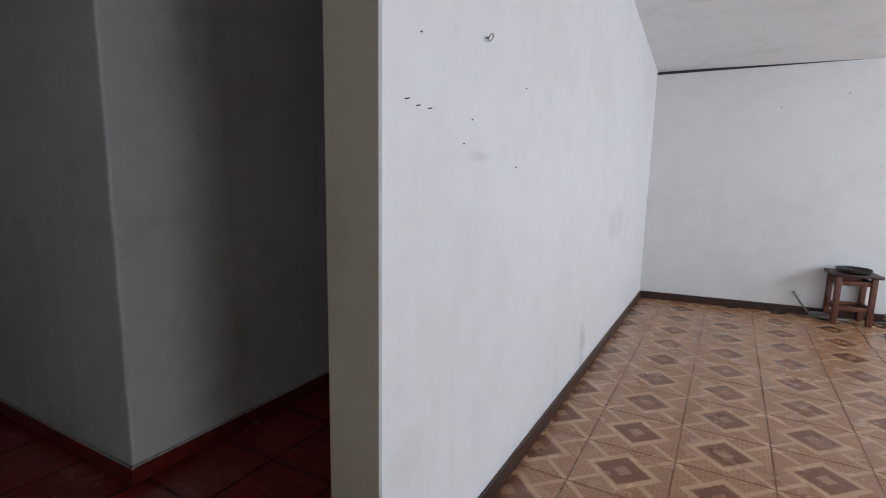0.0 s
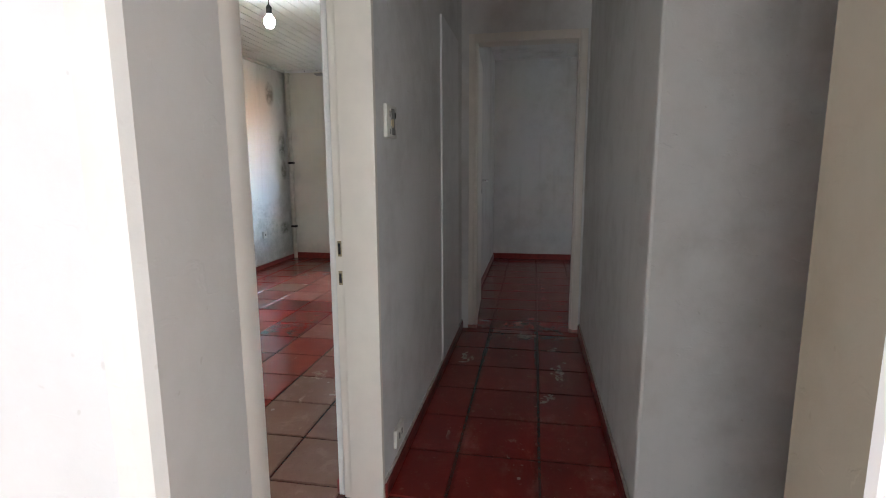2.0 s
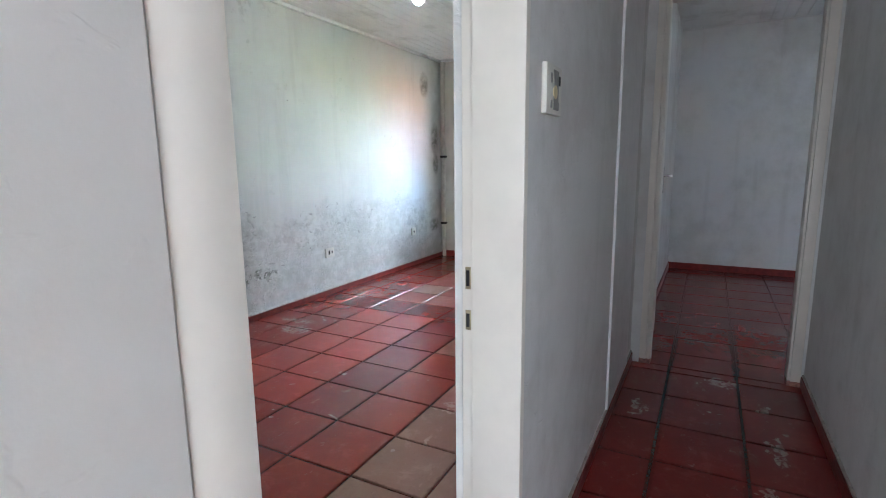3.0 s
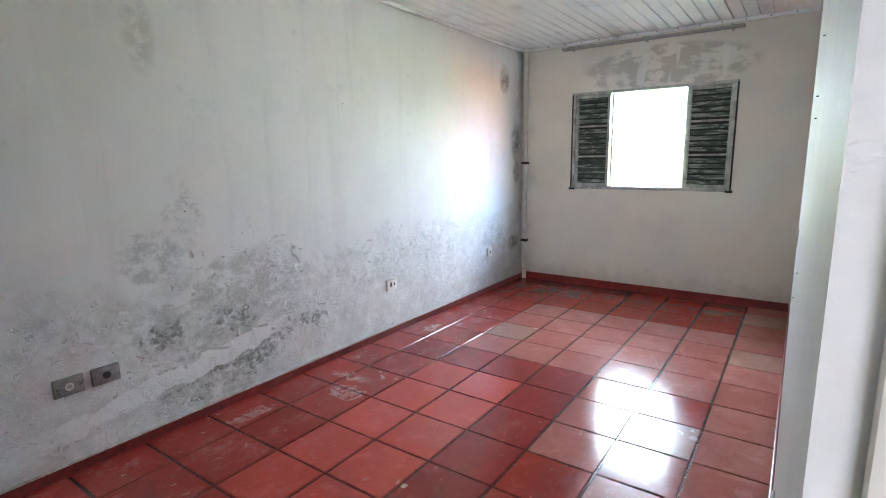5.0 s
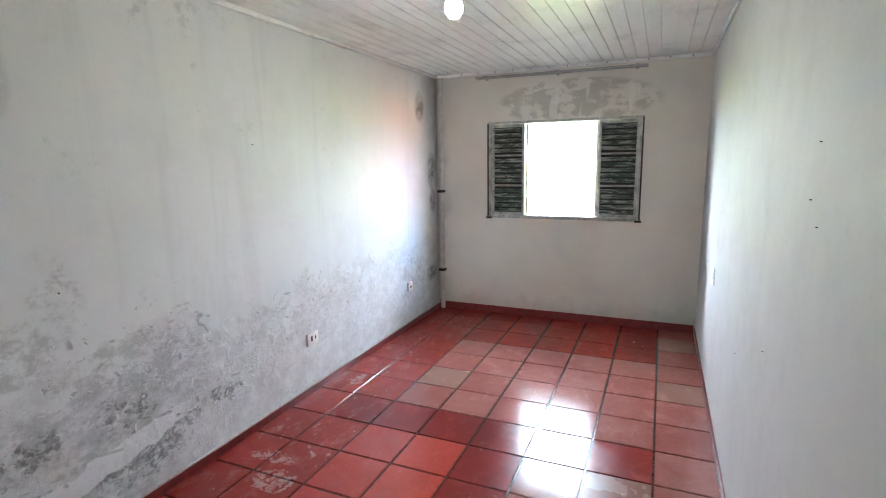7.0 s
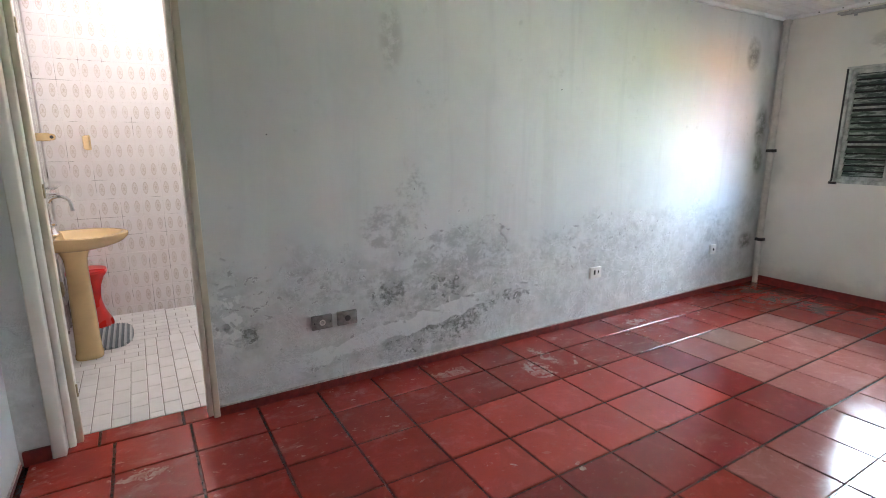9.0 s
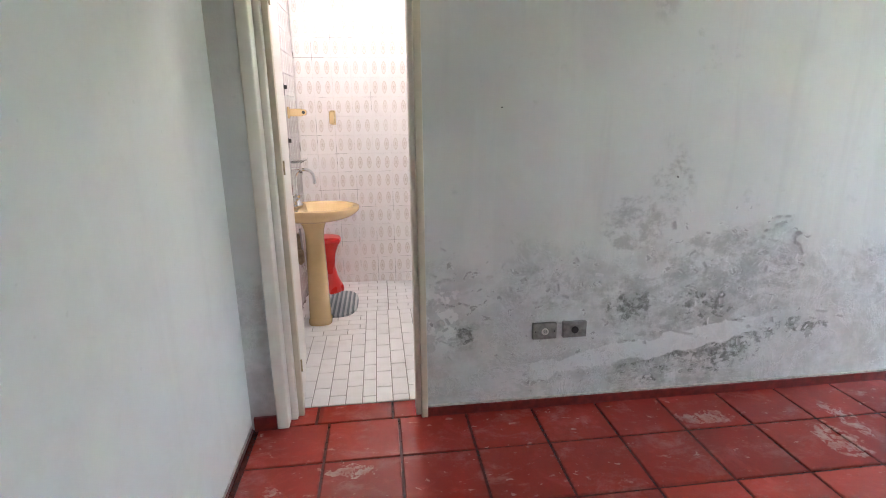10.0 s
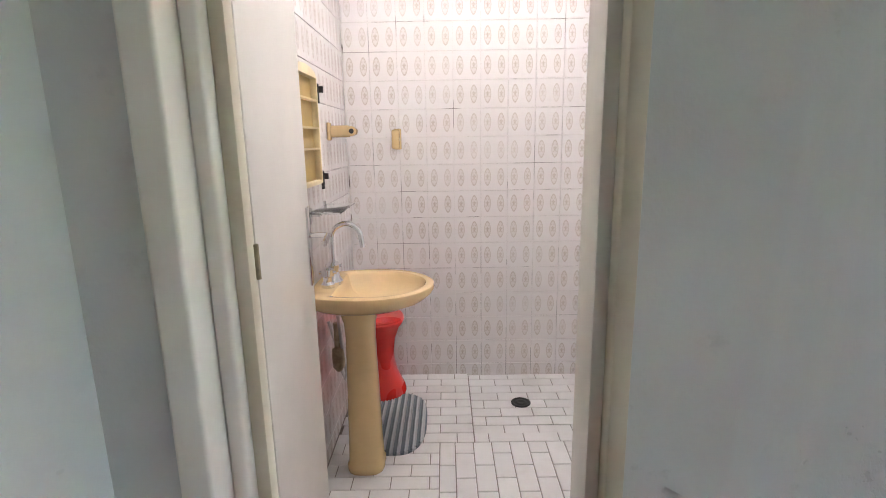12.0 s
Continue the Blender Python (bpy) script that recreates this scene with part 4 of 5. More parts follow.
for z in (1.29, 0.44):
    part("clamp", boxes((-0.03, 0.034, -0.034, 0.034, z - 0.014, z + 0.014), bevel=0.004), M["black"], c)
part("wire", tube(bmesh.new(), [(0.0, -0.052, 1.62), (0.012, -0.045, 1.55), (0.004, -0.03, 1.47), (0.016, -0.034, 1.38), (0.03, -0.03, 1.30)], 0.006, 8), M["pipe"], c)

# hanging bulb
def bulb(name, at, drop, glass, label):
    b = thing(name, at, label, "light bulb")
    part("cord", tube(bmesh.new(), [(0, 0, 0), (0, 0, -drop + 0.11)], 0.004, 8), M["black"], b)
    part("rose", lathe(bmesh.new(), [(0.035, -0.018), (0.038, -0.01), (0.038, 0.0)], seg=20), M["plastic"], b)
    part("holder", lathe(bmesh.new(), [(0.016, -drop + 0.05), (0.02, -drop + 0.055), (0.02, -drop + 0.10), (0.008, -drop + 0.115)], seg=16), M["black"], b, "black bulb holder")
    part("glass_bulb", lathe(bmesh.new(), [(0.002, -drop - 0.045), (0.022, -drop - 0.04), (0.036, -drop - 0.02), (0.040, -drop), (0.034, -drop + 0.022), (0.02, -drop + 0.042), (0.015, -drop + 0.05)], seg=24), glass, b, "lit white bulb")


bulb("pendant_bulb", (-4.12, -1.70, 2.467), 0.21, M["bulb_bed"], "lit bare bulb hanging on a short black cord")
bulb("bathroom_bulb", (-1.87, -3.95, 2.80), 0.2, M["bulb_bath"], "lit bare bulb under the bathroom ceiling")

# curled flakes of paint on the damp wall
damp_wall = bpy.data.objects["wall_bedroom_south"]
chip_rng = random.Random(11)


def paint_flake(x, z, w, h, turn):
    """A chip of paint that has let go along one edge and curls off the wall."""
    bm = bmesh.new()
    rows = []
    for i in range(5):
        u = i / 4
        lift = 0.0012 + 0.35 * h * u ** 2.2
        ragged = 1 - 0.35 * abs(math.sin(5.1 * u + x * 40))
        rows.append([bm.verts.new((sx * w * 0.5 * ragged, lift, h * u)) for sx in (-1, -0.2, 0.5, 1)])
    for a, c in zip(rows, rows[1:]):
        for k in range(3):
            bm.faces.new((a[k], a[k + 1], c[k + 1], c[k]))
    bmesh.ops.solidify(bm, geom=bm.faces[:], thickness=0.0012)
    bmesh.ops.transform(bm, matrix=Matrix.Translation((x, BED_S, z)) @ Matrix.Rotation(radians(turn), 4, "Y"), verts=bm.verts)
    part("paint_flake", bm, M["flake"], damp_wall, smooth=False)


for x, z, w, h, turn in ((-2.10, 0.66, 0.09, 0.02, 15), (-2.06, 0.56, 0.05, 0.035, 60), (-2.05, 0.46, 0.04, 0.05, -70), (-2.09, 0.38, 0.05, 0.03, 30), (-2.48, 0.12, 0.05, 0.02, -35), (-2.45, 0.67, 0.07, 0.012, 5), (-3.72, 0.86, 0.07, 0.03, 20), (-3.80, 0.80, 0.04, 0.04, -30), (-3.86, 0.70, 0.03, 0.05, 70), (-3.83, 0.62, 0.05, 0.03, 10), (-4.02, 0.40, 0.08, 0.02, -10), (-3.95, 0.36, 0.06, 0.02, 12), (-3.62, 0.30, 0.06, 0.02, -20), (-3.30, 0.33, 0.09, 0.016, -14), (-2.85, 0.66, 0.02, 0.05, 75), (-2.62, 0.55, 0.03, 0.03, 60)):
    paint_flake(x, z, w, h, turn)
for cx, cz, sx, sz, count in ((-3.72, 0.68, 0.10, 0.14, 34), (-3.86, 0.35, 0.14, 0.03, 16), (-3.3, 0.55, 0.28, 0.16, 30), (-2.5, 0.62, 0.22, 0.07, 18), (-2.1, 0.5, 0.03, 0.13, 12), (-4.8, 0.62, 0.45, 0.12, 26), (-3.0, 0.2, 0.4, 0.07, 16)):
    for _ in range(count):
        x, z = chip_rng.gauss(cx, sx), min(0.9, max(0.1, chip_rng.gauss(cz, sz)))
        paint_flake(min(x, -2.05), z, chip_rng.uniform(0.012, 0.05), chip_rng.uniform(0.008, 0.022), chip_rng.gauss(0, 45))

# ---------------------------------------------------------------- sockets, switches, nails
def wall_plate(name, at, turn, w, h, material, label, category, group="", holes=(), depth=0.012):
    """A plate on a wall; it faces its own -y before the turn."""
    p = thing(name, at, label, category, group, turn)
    part("plate", boxes((-w / 2, w / 2, -depth, 0, -h / 2, h / 2), bevel=0.003), material, p)
    for kind_of, hx, hz, r, mat in holes:
        if kind_of == "round":
            bm = bmesh.new()
            tube(bm, [(hx, -depth + 0.001, hz), (hx, -depth - 0.003, hz)], r, 18)
        else:
            bm = boxes((hx - r * 0.45, hx + r * 0.45, -depth - 0.002, -depth + 0.001, hz - r, hz + r))
        part("insert", bm, mat, p)
    return p


pl, dk = M["plate"], M["dark"]
wall_plate("socket", (-2.572, BED_S, 0.405), 180, 0.115, 0.078, pl, "grey metal wall socket with a round pale insert", "socket", "pair of old sockets", (("round", 0, 0, 0.017, M["plastic"]), ("round", 0, 0, 0.011, pl), ("slot", -0.045, 0, 0.004, dk), ("slot", 0.045, 0, 0.004, dk)), 0.022)
wall_plate("socket", (-2.718, BED_S, 0.405), 180, 0.115, 0.078, pl, "grey metal wall plate with a black round hole", "socket", "pair of old sockets", (("round", 0, 0, 0.017, dk),), 0.022)
wall_plate("socket", (-4.72, BED_S, 0.393), 180, 0.115, 0.085, M["plastic"], "white plastic double socket on flaking plaster", "socket", "", (("slot", -0.018, 0.005, 0.018, dk), ("slot", 0.022, 0.005, 0.012, dk)), 0.02)
wall_plate("socket", (-6.24, BED_S, 0.405), 180, 0.085, 0.085, M["plastic"], "small white plastic socket near the damp corner", "socket", "", (("round", 0, 0.0, 0.012, dk),), 0.02)
wall_plate("light_switch", (-2.335, COR_S, 1.372), 180, 0.13, 0.115, M["plastic"], "old white plastic switch plate with rockers", "switch", "", (("slot", 0.008, 0.0, 0.046, pl), ("slot", -0.03, 0.025, 0.011, pl), ("slot", 0.04, 0.025, 0.011, dk), ("round", 0.0, -0.005, 0.016, M["cabinet2"]), ("slot", -0.03, -0.035, 0.009, pl), ("slot", 0.03, -0.035, 0.009, pl)), 0.014)
wall_plate("socket", (-2.365, COR_S, 0.150), 180, 0.115, 0.075, M["plastic"], "white plastic socket low on the corridor wall", "socket", "", (("slot", -0.018, 0, 0.012, pl), ("slot", 0.02, 0, 0.012, pl)), 0.014)
wall_plate("cable_outlet", (-5.635, BED_N, 0.832), 0, 0.06, 0.11, M["plastic"], "narrow pale outlet plate on the glossy wall", "outlet", "", (("slot", 0, 0, 0.02, pl),), 0.008)
wall_plate("cable_outlet", (-3.33, BED_N, 0.40), 0, 0.05, 0.10, pl, "narrow dark outlet plate low on the glossy wall", "outlet", "", (("slot", 0, 0, 0.03, dk),), 0.008)


def nail(at, direction, length=0.03, tilt=0.0, r=0.0025):
    nl = thing("nail", at, "bent dark nail in a painted wall", "nail", "nails in the walls")
    d = Vector(direction)
    bm = tube(bmesh.new(), [Vector((0, 0, 0)) - d * 0.01, d * length * 0.6, d * length + Vector((0, 0, tilt))], r, 6)
    part("shank", bm, M["black"], nl)


for y, z in ((0.595, 1.36), (0.643, 1.35), (0.697, 1.349)):
    nail((LIV_W, y, z), (1, 0.12, 0), 0.011, 0.001, 0.0014)
for y, z in ((1.372, 1.489), (0.943, 1.343), (0.894, 1.273), (0.66, 1.52), (1.30, 1.21), (3.4, 1.72)):
    nail((LIV_W, y, z), (1, 0, 0), 0.004, 0.0, 0.0020)
for x, z in ((-3.463, 1.643), (-3.50, 1.50), (-3.42, 1.44), (-3.9, 0.95), (-4.5, 0.72)):
    nail((x, BED_N, z), (0, -1, 0), 0.005, 0.0, 0.0017)
for x, z in ((-3.168, 1.111), (-4.3, 1.72), (-2.35, 1.42)):
    nail((x, BED_S, z), (0, 1, 0), 0.006, 0.0, 0.0032)
for k in range(13):
    nail((BED_W + 0.03, -2.75 + k * 0.175, 2.452), (1, 0, 0), 0.006, 0.0, 0.005)
for x, z in ((0.0, 1.76), (0.46, 1.86)):
    nail((x, 4.70 + (x + 0.98) * 0.137, z), (0, -1, 0), 0.008, 0.0, 0.005)
hk = thing("wall_hook", (LIV_W, 1.023, 1.585), "small metal ring hook in the white wall", "hook")
part("ring", tube(bmesh.new(), arc((0.016, 0, 0), 0.011, 0, 350, 16, (0, 1, 0), (0.5, 0, 0.87)), 0.0022, 8), M["rail"], hk)
part("screw", tube(bmesh.new(), [(-0.01, 0, 0), (0.008, 0, 0)], 0.003, 8), M["plate"], hk)

# ---------------------------------------------------------------- living room things
st = thing("wooden_stool", (0.63, 4.79, 0.0), "dark red-brown wooden stool against the wall", "stool", "", 7.8)
part("seat", boxes((-0.165, 0.165, -0.14, 0.13, 0.395, 0.42), bevel=0.006), M["brown"], st)
for sx in (-1, 1):
    for sy in (-1, 1):
        bm = boxes((sx * 0.118 - 0.019, sx * 0.118 + 0.019, sy * 0.10 - 0.019, sy * 0.10 + 0.019, 0.0, 0.395), bevel=0.003)
        part("leg", bm, M["stoolwood"], st)
for z in (0.135, 0.345):
    for sy in (-1, 1):
        part("stretcher", boxes((-0.1, 0.1, sy * 0.10 - 0.009, sy * 0.10 + 0.009, z - 0.018, z + 0.018), bevel=0.002), M["stoolwood"], st)
    for sx in (-1, 1):
        part("stretcher", boxes((sx * 0.118 - 0.009, sx * 0.118 + 0.009, -0.082, 0.082, z - 0.018, z + 0.018), bevel=0.002), M["stoolwood"], st)
dish = thing("black_tray", (0.63, 4.78, 0.42), "shallow black plastic tray lying on the stool", "tray")
part("tray", lathe(bmesh.new(), [(0.08, 0.0), (0.115, 0.012), (0.122, 0.034), (0.117, 0.034), (0.108, 0.016), (0.02, 0.012)], seg=28), M["black"], dish)
cb = thing("loose_cable", (0.36, 4.82, 0.0), "loop of grey cable lying by the skirting", "cable")
pts = [(-0.11, 0.03, 0.20), (-0.05, 0.0, 0.11), (0.02, -0.03, 0.03)] + [(0.09 + 0.07 * math.cos(a), -0.06 + 0.06 * math.sin(a), 0.012 + 0.004 * a) for a in [i * 0.5 for i in range(22)]] + [(0.2, -0.02, 0.01), (0.30, 0.02, 0.008)]
part("lead", tube(bmesh.new(), pts, 0.008, 8), M["cable"], cb)
cb = thing("loose_cable", (0.98, 4.86, 0.0), "tangle of grey cable beside the wooden stool", "cable")
pts = [(-0.16, -0.01, 0.01)] + [(0.09 * math.cos(a) * (1 + 0.2 * math.sin(3 * a)), -0.02 + 0.04 * math.sin(a), 0.05 + 0.04 * math.sin(a * 0.7)) for a in [i * 0.5 for i in range(26)]]
part("lead", tube(bmesh.new(), pts, 0.008, 8), M["cable"], cb)

# ---------------------------------------------------------------- bathroom things
# pedestal basin against the east wall; local x points away from that wall
b = thing("pedestal_basin", (BED_E - 0.012, -4.30, 0.0), "mustard-cream ceramic pedestal washbasin with chrome tap", "washbasin", "", 180)


def basin_bowl():
    """An oval bowl with a rounded rim and a flat back ledge."""
    bm = bmesh.new()
    seg = 40

    def ring(rx, ry, cx, z, back):
        out = []
        for i in range(seg):
            a = 2 * math.pi * i / seg
            ca, sa = math.cos(a), math.sin(a)
            y = ry * sa if ca > 0 else ry * math.copysign(abs(sa) ** 0.4, sa)
            out.append(bm.verts.new((max(cx + rx * ca, back), y, z)))
        return out

    rings = [ring(0.080, 0.070, 0.17, 0.716, 0.05), ring(0.125, 0.11, 0.18, 0.722, 0.02), ring(0.185, 0.165, 0.205, 0.738, 0.008), ring(0.228, 0.205, 0.220, 0.762, 0.001), ring(0.248, 0.224, 0.226, 0.787, 0.0), ring(0.254, 0.230, 0.226, 0.803, 0.0), ring(0.251, 0.227, 0.226, 0.815, 0.0), ring(0.236, 0.214, 0.228, 0.820, 0.006), ring(0.212, 0.190, 0.234, 0.817, 0.10), ring(0.202, 0.180, 0.238, 0.806, 0.108), ring(0.186, 0.165, 0.244, 0.782, 0.115), ring(0.150, 0.135, 0.248, 0.757, 0.13), ring(0.09, 0.08, 0.250, 0.742, 0.16), ring(0.02, 0.02, 0.25, 0.738, 0.2)]
    for a, c in zip(rings, rings[1:]):
        for i in range(seg):
            j = (i + 1) % seg
            bm.faces.new((a[i], a[j], c[j], c[i]))
    bm.faces.new(rings[-1]), bm.faces.new(rings[0][::-1])
    bmesh.ops.remove_doubles(bm, verts=bm.verts, dist=0.0005)
    return bm


part("bowl", basin_bowl(), M["china"], b)
bm = bmesh.new()
lathe(bm, [(0.080, 0.0), (0.084, 0.008), (0.084, 0.030), (0.077, 0.040), (0.074, 0.15), (0.069, 0.35), (0.064, 0.50), (0.063, 0.60), (0.067, 0.66), (0.080, 0.70), (0.098, 0.722)], (0.172, 0, 0), 32, 1.0, 1.05)
for v in bm.verts:
    dx, dy = v.co.x - 0.172, v.co.y
    k = (abs(dx) ** 3.2 + abs(dy) ** 3.2) ** (1 / 3.2) / max(1e-6, math.hypot(dx, dy))
    soft = 1.0 if v.co.z < 0.05 else 0.6
    v.co.x, v.co.y = 0.172 + dx * (1 + soft * (0.94 / k - 1)), dy * (1 + soft * (0.94 / k - 1))
part("pedestal", bm, M["china"], b)
part("drain_ring", lathe(bmesh.new(), [(0.02, 0.737), (0.024, 0.741), (0.02, 0.744), (0.008, 0.742)], (0.25, 0, 0), 18), M["chrome"], b)
tap = part("tap", lathe(bmesh.new(), [(0.036, 0.818), (0.038, 0.83), (0.028, 0.845), (0.022, 0.87), (0.026, 0.895), (0.014, 0.905)], (0.075, 0, 0), 20), M["chrome"], b, "chrome swan-neck tap")
bm = tube(bmesh.new(), [(0.075, 0, 0.86), (0.075, 0, 1.0)] + arc((0.135, 0, 1.0), 0.06, 180, 20, 14) + [(0.196, 0, 0.985), (0.198, 0, 0.965)], 0.0105, 12)
part("spout", bm, M["chrome"], tap)
for dy in (-0.055, 0.055):
    bm = lathe(bmesh.new(), [(0.026, 0.818), (0.026, 0.832), (0.017, 0.842), (0.017, 0.86), (0.026, 0.865), (0.026, 0.89), (0.012, 0.898)], (0.065, dy, 0), 14)
    tube(bm, [(0.033, dy, 0.878), (0.10, dy, 0.878)], 0.007, 8)
    part("tap_knob", bm, M["chrome"], tap)
bm = lathe(bmesh.new(), [(0.012, 0.40), (0.026, 0.42), (0.028, 0.46), (0.026, 0.50), (0.014, 0.51), (0.014, 0.62)], (0.055, 0.085, 0), 16)
part("trap", bm, M["brass"], b, "dull metal waste trap")
part("hose", tube(bmesh.new(), [(0.02, 0.10, 0.62), (0.045, 0.11, 0.50), (0.06, 0.12, 0.38), (0.075, 0.115, 0.345), (0.085, 0.10, 0.38), (0.075, 0.085, 0.50), (0.07, 0.06, 0.66)], 0.008, 10), M["hose"], b, "white flexible water hose")

s = thing("plastic_stool", (-1.375, -4.955, 0.0), "waisted red plastic stool behind the washbasin", "stool")
part("body", lathe(bmesh.new(), [(0.130, 0.0), (0.134, 0.012), (0.128, 0.04), (0.112, 0.075), (0.088, 0.13), (0.073, 0.20), (0.071, 0.25), (0.081, 0.32), (0.105, 0.385), (0.128, 0.415), (0.133, 0.43), (0.126, 0.44)], seg=36), M["redplastic"], s)
part("seat", lathe(bmesh.new(), [(0.125, 0.436), (0.132, 0.443), (0.126, 0.452), (0.05, 0.456), (0.01, 0.456)], seg=36), M["redplastic"], s)

r = thing("bath_mat", (-1.49, -4.63, 0.0), "oval blue-grey striped woven bath mat", "bath mat")
bm = bmesh.new()
pts = []
for i in range(48):
    a = 2 * math.pi * i / 48
    ca, sa = math.cos(a), math.sin(a)
    pts.append((0.145 * math.copysign(abs(ca) ** 0.75, ca), 0.275 * math.copysign(abs(sa) ** 0.75, sa)))
bm = prism(pts, 0.0005, 0.009)
part("cloth", bm, M["mat"], r, smooth=False)
k = -0.119
while k < 0.125:
    half = 0.275 * max(0.0, 1 - (abs(k) / 0.145) ** 2.6) ** (1 / 2.6) - 0.004
    path = [(k + 0.0012 * math.sin(i * 1.7), -half + 2 * half * i / 16, 0.008) for i in range(17)]
    part("cord", tube(bmesh.new(), path, 0.0075, 6), M["mat"], r)
    k += 0.017

dr = thing("floor_drain", (-2.13, -4.825, -0.0095), "round dark metal floor drain in the shower corner", "drain")
part("grate", lathe(bmesh.new(), [(0.052, 0.0), (0.052, 0.004), (0.044, 0.006), (0.040, 0.003), (0.030, 0.003), (0.026, 0.006), (0.016, 0.006), (0.010, 0.003)], seg=24), M["black"], dr)

cab = thing("open_bathroom_cabinet", (BED_E - 0.012, -4.265, 1.225), "mustard plastic wall cabinet without its door", "cabinet", "", 180)
part("back", boxes((0, 0.005, -0.15, 0.15, 0.0, 0.40)), M["cabinet"], cab)
for y0, y1, z0, z1 in ((-0.160, -0.15, -0.012, 0.392), (0.15, 0.160, -0.012, 0.392), (-0.15, 0.15, -0.015, 0.0)):
    part("side", boxes((0, 0.030, y0, y1, z0, z1), bevel=0.002), M["cabinet2"], cab)
arch = [(-0.160, 0.392), (0.160, 0.392), (0.13, 0.412), (0.07, 0.424), (0.0, 0.428), (-0.07, 0.424), (-0.13, 0.412)]
part("top", slab(arch, "x", 0.0, 0.030), M["cabinet2"], cab, "cream arched top", smooth=False)
for z in (0.12, 0.20, 0.305):
    part("shelf", boxes((0.005, 0.027, -0.15, 0.15, z, z + 0.007)), M["cabinet2"], cab)
for z in (0.345, 0.005):
    part("hinge", boxes((0.022, 0.034, 0.160, 0.172, z - 0.045, z + 0.03), (0.034, 0.052, 0.162, 0.168, z - 0.005, z + 0.02), bevel=0.002), M["black"], cab, "dark broken hinge")

sh = thing("glass_shelf", (BED_E - 0.012, -4.40, 1.105), "small glass shelf on chrome brackets", "shelf", "", 180)
part("glass_plate", boxes((0.01, 0.13, -0.16, 0.16, 0.0, 0.006), bevel=0.001), M["glass"], sh)
for y in (-0.12, 0.12):
    part("bracket", boxes((0, 0.012, y - 0.012, y + 0.012, -0.04, 0.02), (0.012, 0.05, y - 0.008, y + 0.008, -0.012, 0.0), bevel=0.002), M["chrome"], sh)


def towel_end(at, turn, arm, label):
    """Ceramic holder that once took a towel bar; it points to its own -y."""
    t = thing("towel_holder", at, label, "towel holder", "ceramic towel holders", turn)
    part("base", boxes((-0.028, 0.028, -0.014, 0, -0.04, 0.04), bevel=0.006, seg=3), M["china"], t)
    part("arm", boxes((-0.02, 0.02, -arm, -0.014, -0.026, 0.026), bevel=0.007, seg=3), M["china"], t)
    part("cup", tube(bmesh.new(), [(-0.022, -arm - 0.01, 0.0), (0.022, -arm - 0.01, 0.0)], 0.022, 18), M["china"], t)
    part("bore", tube(bmesh.new(), [(-0.0235, -arm - 0.01, 0.0), (0.0235, -arm - 0.01, 0.0)], 0.011, 14), M["dark"], t)


towel_end((BED_E - 0.012, -4.70, 1.42), 270, 0.10, "cream ceramic towel bar holder without its bar")
kn = thing("towel_holder", (-1.49, BATH_S + 0.008, 1.382), "cream ceramic wall knob on the tiles", "towel holder", "ceramic towel holders", 180)
part("base", boxes((-0.020, 0.020, -0.016, 0, -0.055, 0.055), bevel=0.008, seg=3), M["china"], kn)
part("cup", boxes((-0.028, 0.014, -0.065, -0.016, -0.052, 0.050), bevel=0.012, seg=4), M["china"], kn)
part("bore", tube(bmesh.new(), [(0.0125, -0.042, 0.0), (0.016, -0.042, 0.0)], 0.014, 14), M["brass"], kn)

# ---------------------------------------------------------------- tiles, last
def tile_mesh(name, sx, sy, sz, bevel, material, flat=True):
    """A slab with softened upper edges; flat: it lies, else it stands facing its own -y."""
    bm = bmesh.new()
    hx, hy = sx / 2, sy / 2
    lo = [(-hx, -hy, -sz), (hx, -hy, -sz), (hx, hy, -sz), (-hx, hy, -sz)]
    mid = [(x, y, -bevel) for x, y, _ in lo]
    top = [(math.copysign(abs(x) - bevel, x), math.copysign(abs(y) - bevel, y), 0.0) for x, y, _ in lo]
    rings = [[bm.verts.new(p) for p in r] for r in (lo, mid, top)]
    for a, c in zip(rings, rings[1:]):
        for i in range(4):
            j = (i + 1) % 4
            bm.faces.new((a[i], a[j], c[j], c[i]))
    bm.faces.new(rings[-1])
    if not flat:
        bmesh.ops.transform(bm, matrix=Matrix.Rotation(radians(90), 4, "X"), verts=bm.verts)
    return mesh_from(bm, name, material)


rng = random.Random(4)
_cache = {}


def lay(name, parent, x, y, z, sx, sy, sz, bevel, key, flat=True, turn=0.0, tilt=0.0):
    k = (key, round(sx, 3), round(sy, 3), flat, sz)
    if k not in _cache:
        _cache[k] = tile_mesh(name, sx, sy, sz, bevel, M[key], flat)
    ob = new(name, _cache[k])
    ob.parent = parent
    ob.matrix_basis = pose(x, y, z, rng.uniform(-tilt, tilt), rng.uniform(-tilt, tilt), turn)


def cuts(lo, hi, origin, pitch):
    """The stretches between joints from lo to hi."""
    k = math.floor((lo - origin) / pitch)
    out = []
    while origin + k * pitch < hi - 1e-6:
        a, c = max(lo, origin + k * pitch), min(hi, origin + (k + 1) * pitch)
        if c - a > 0.03:
            out.append((a, c))
        k += 1
    return out


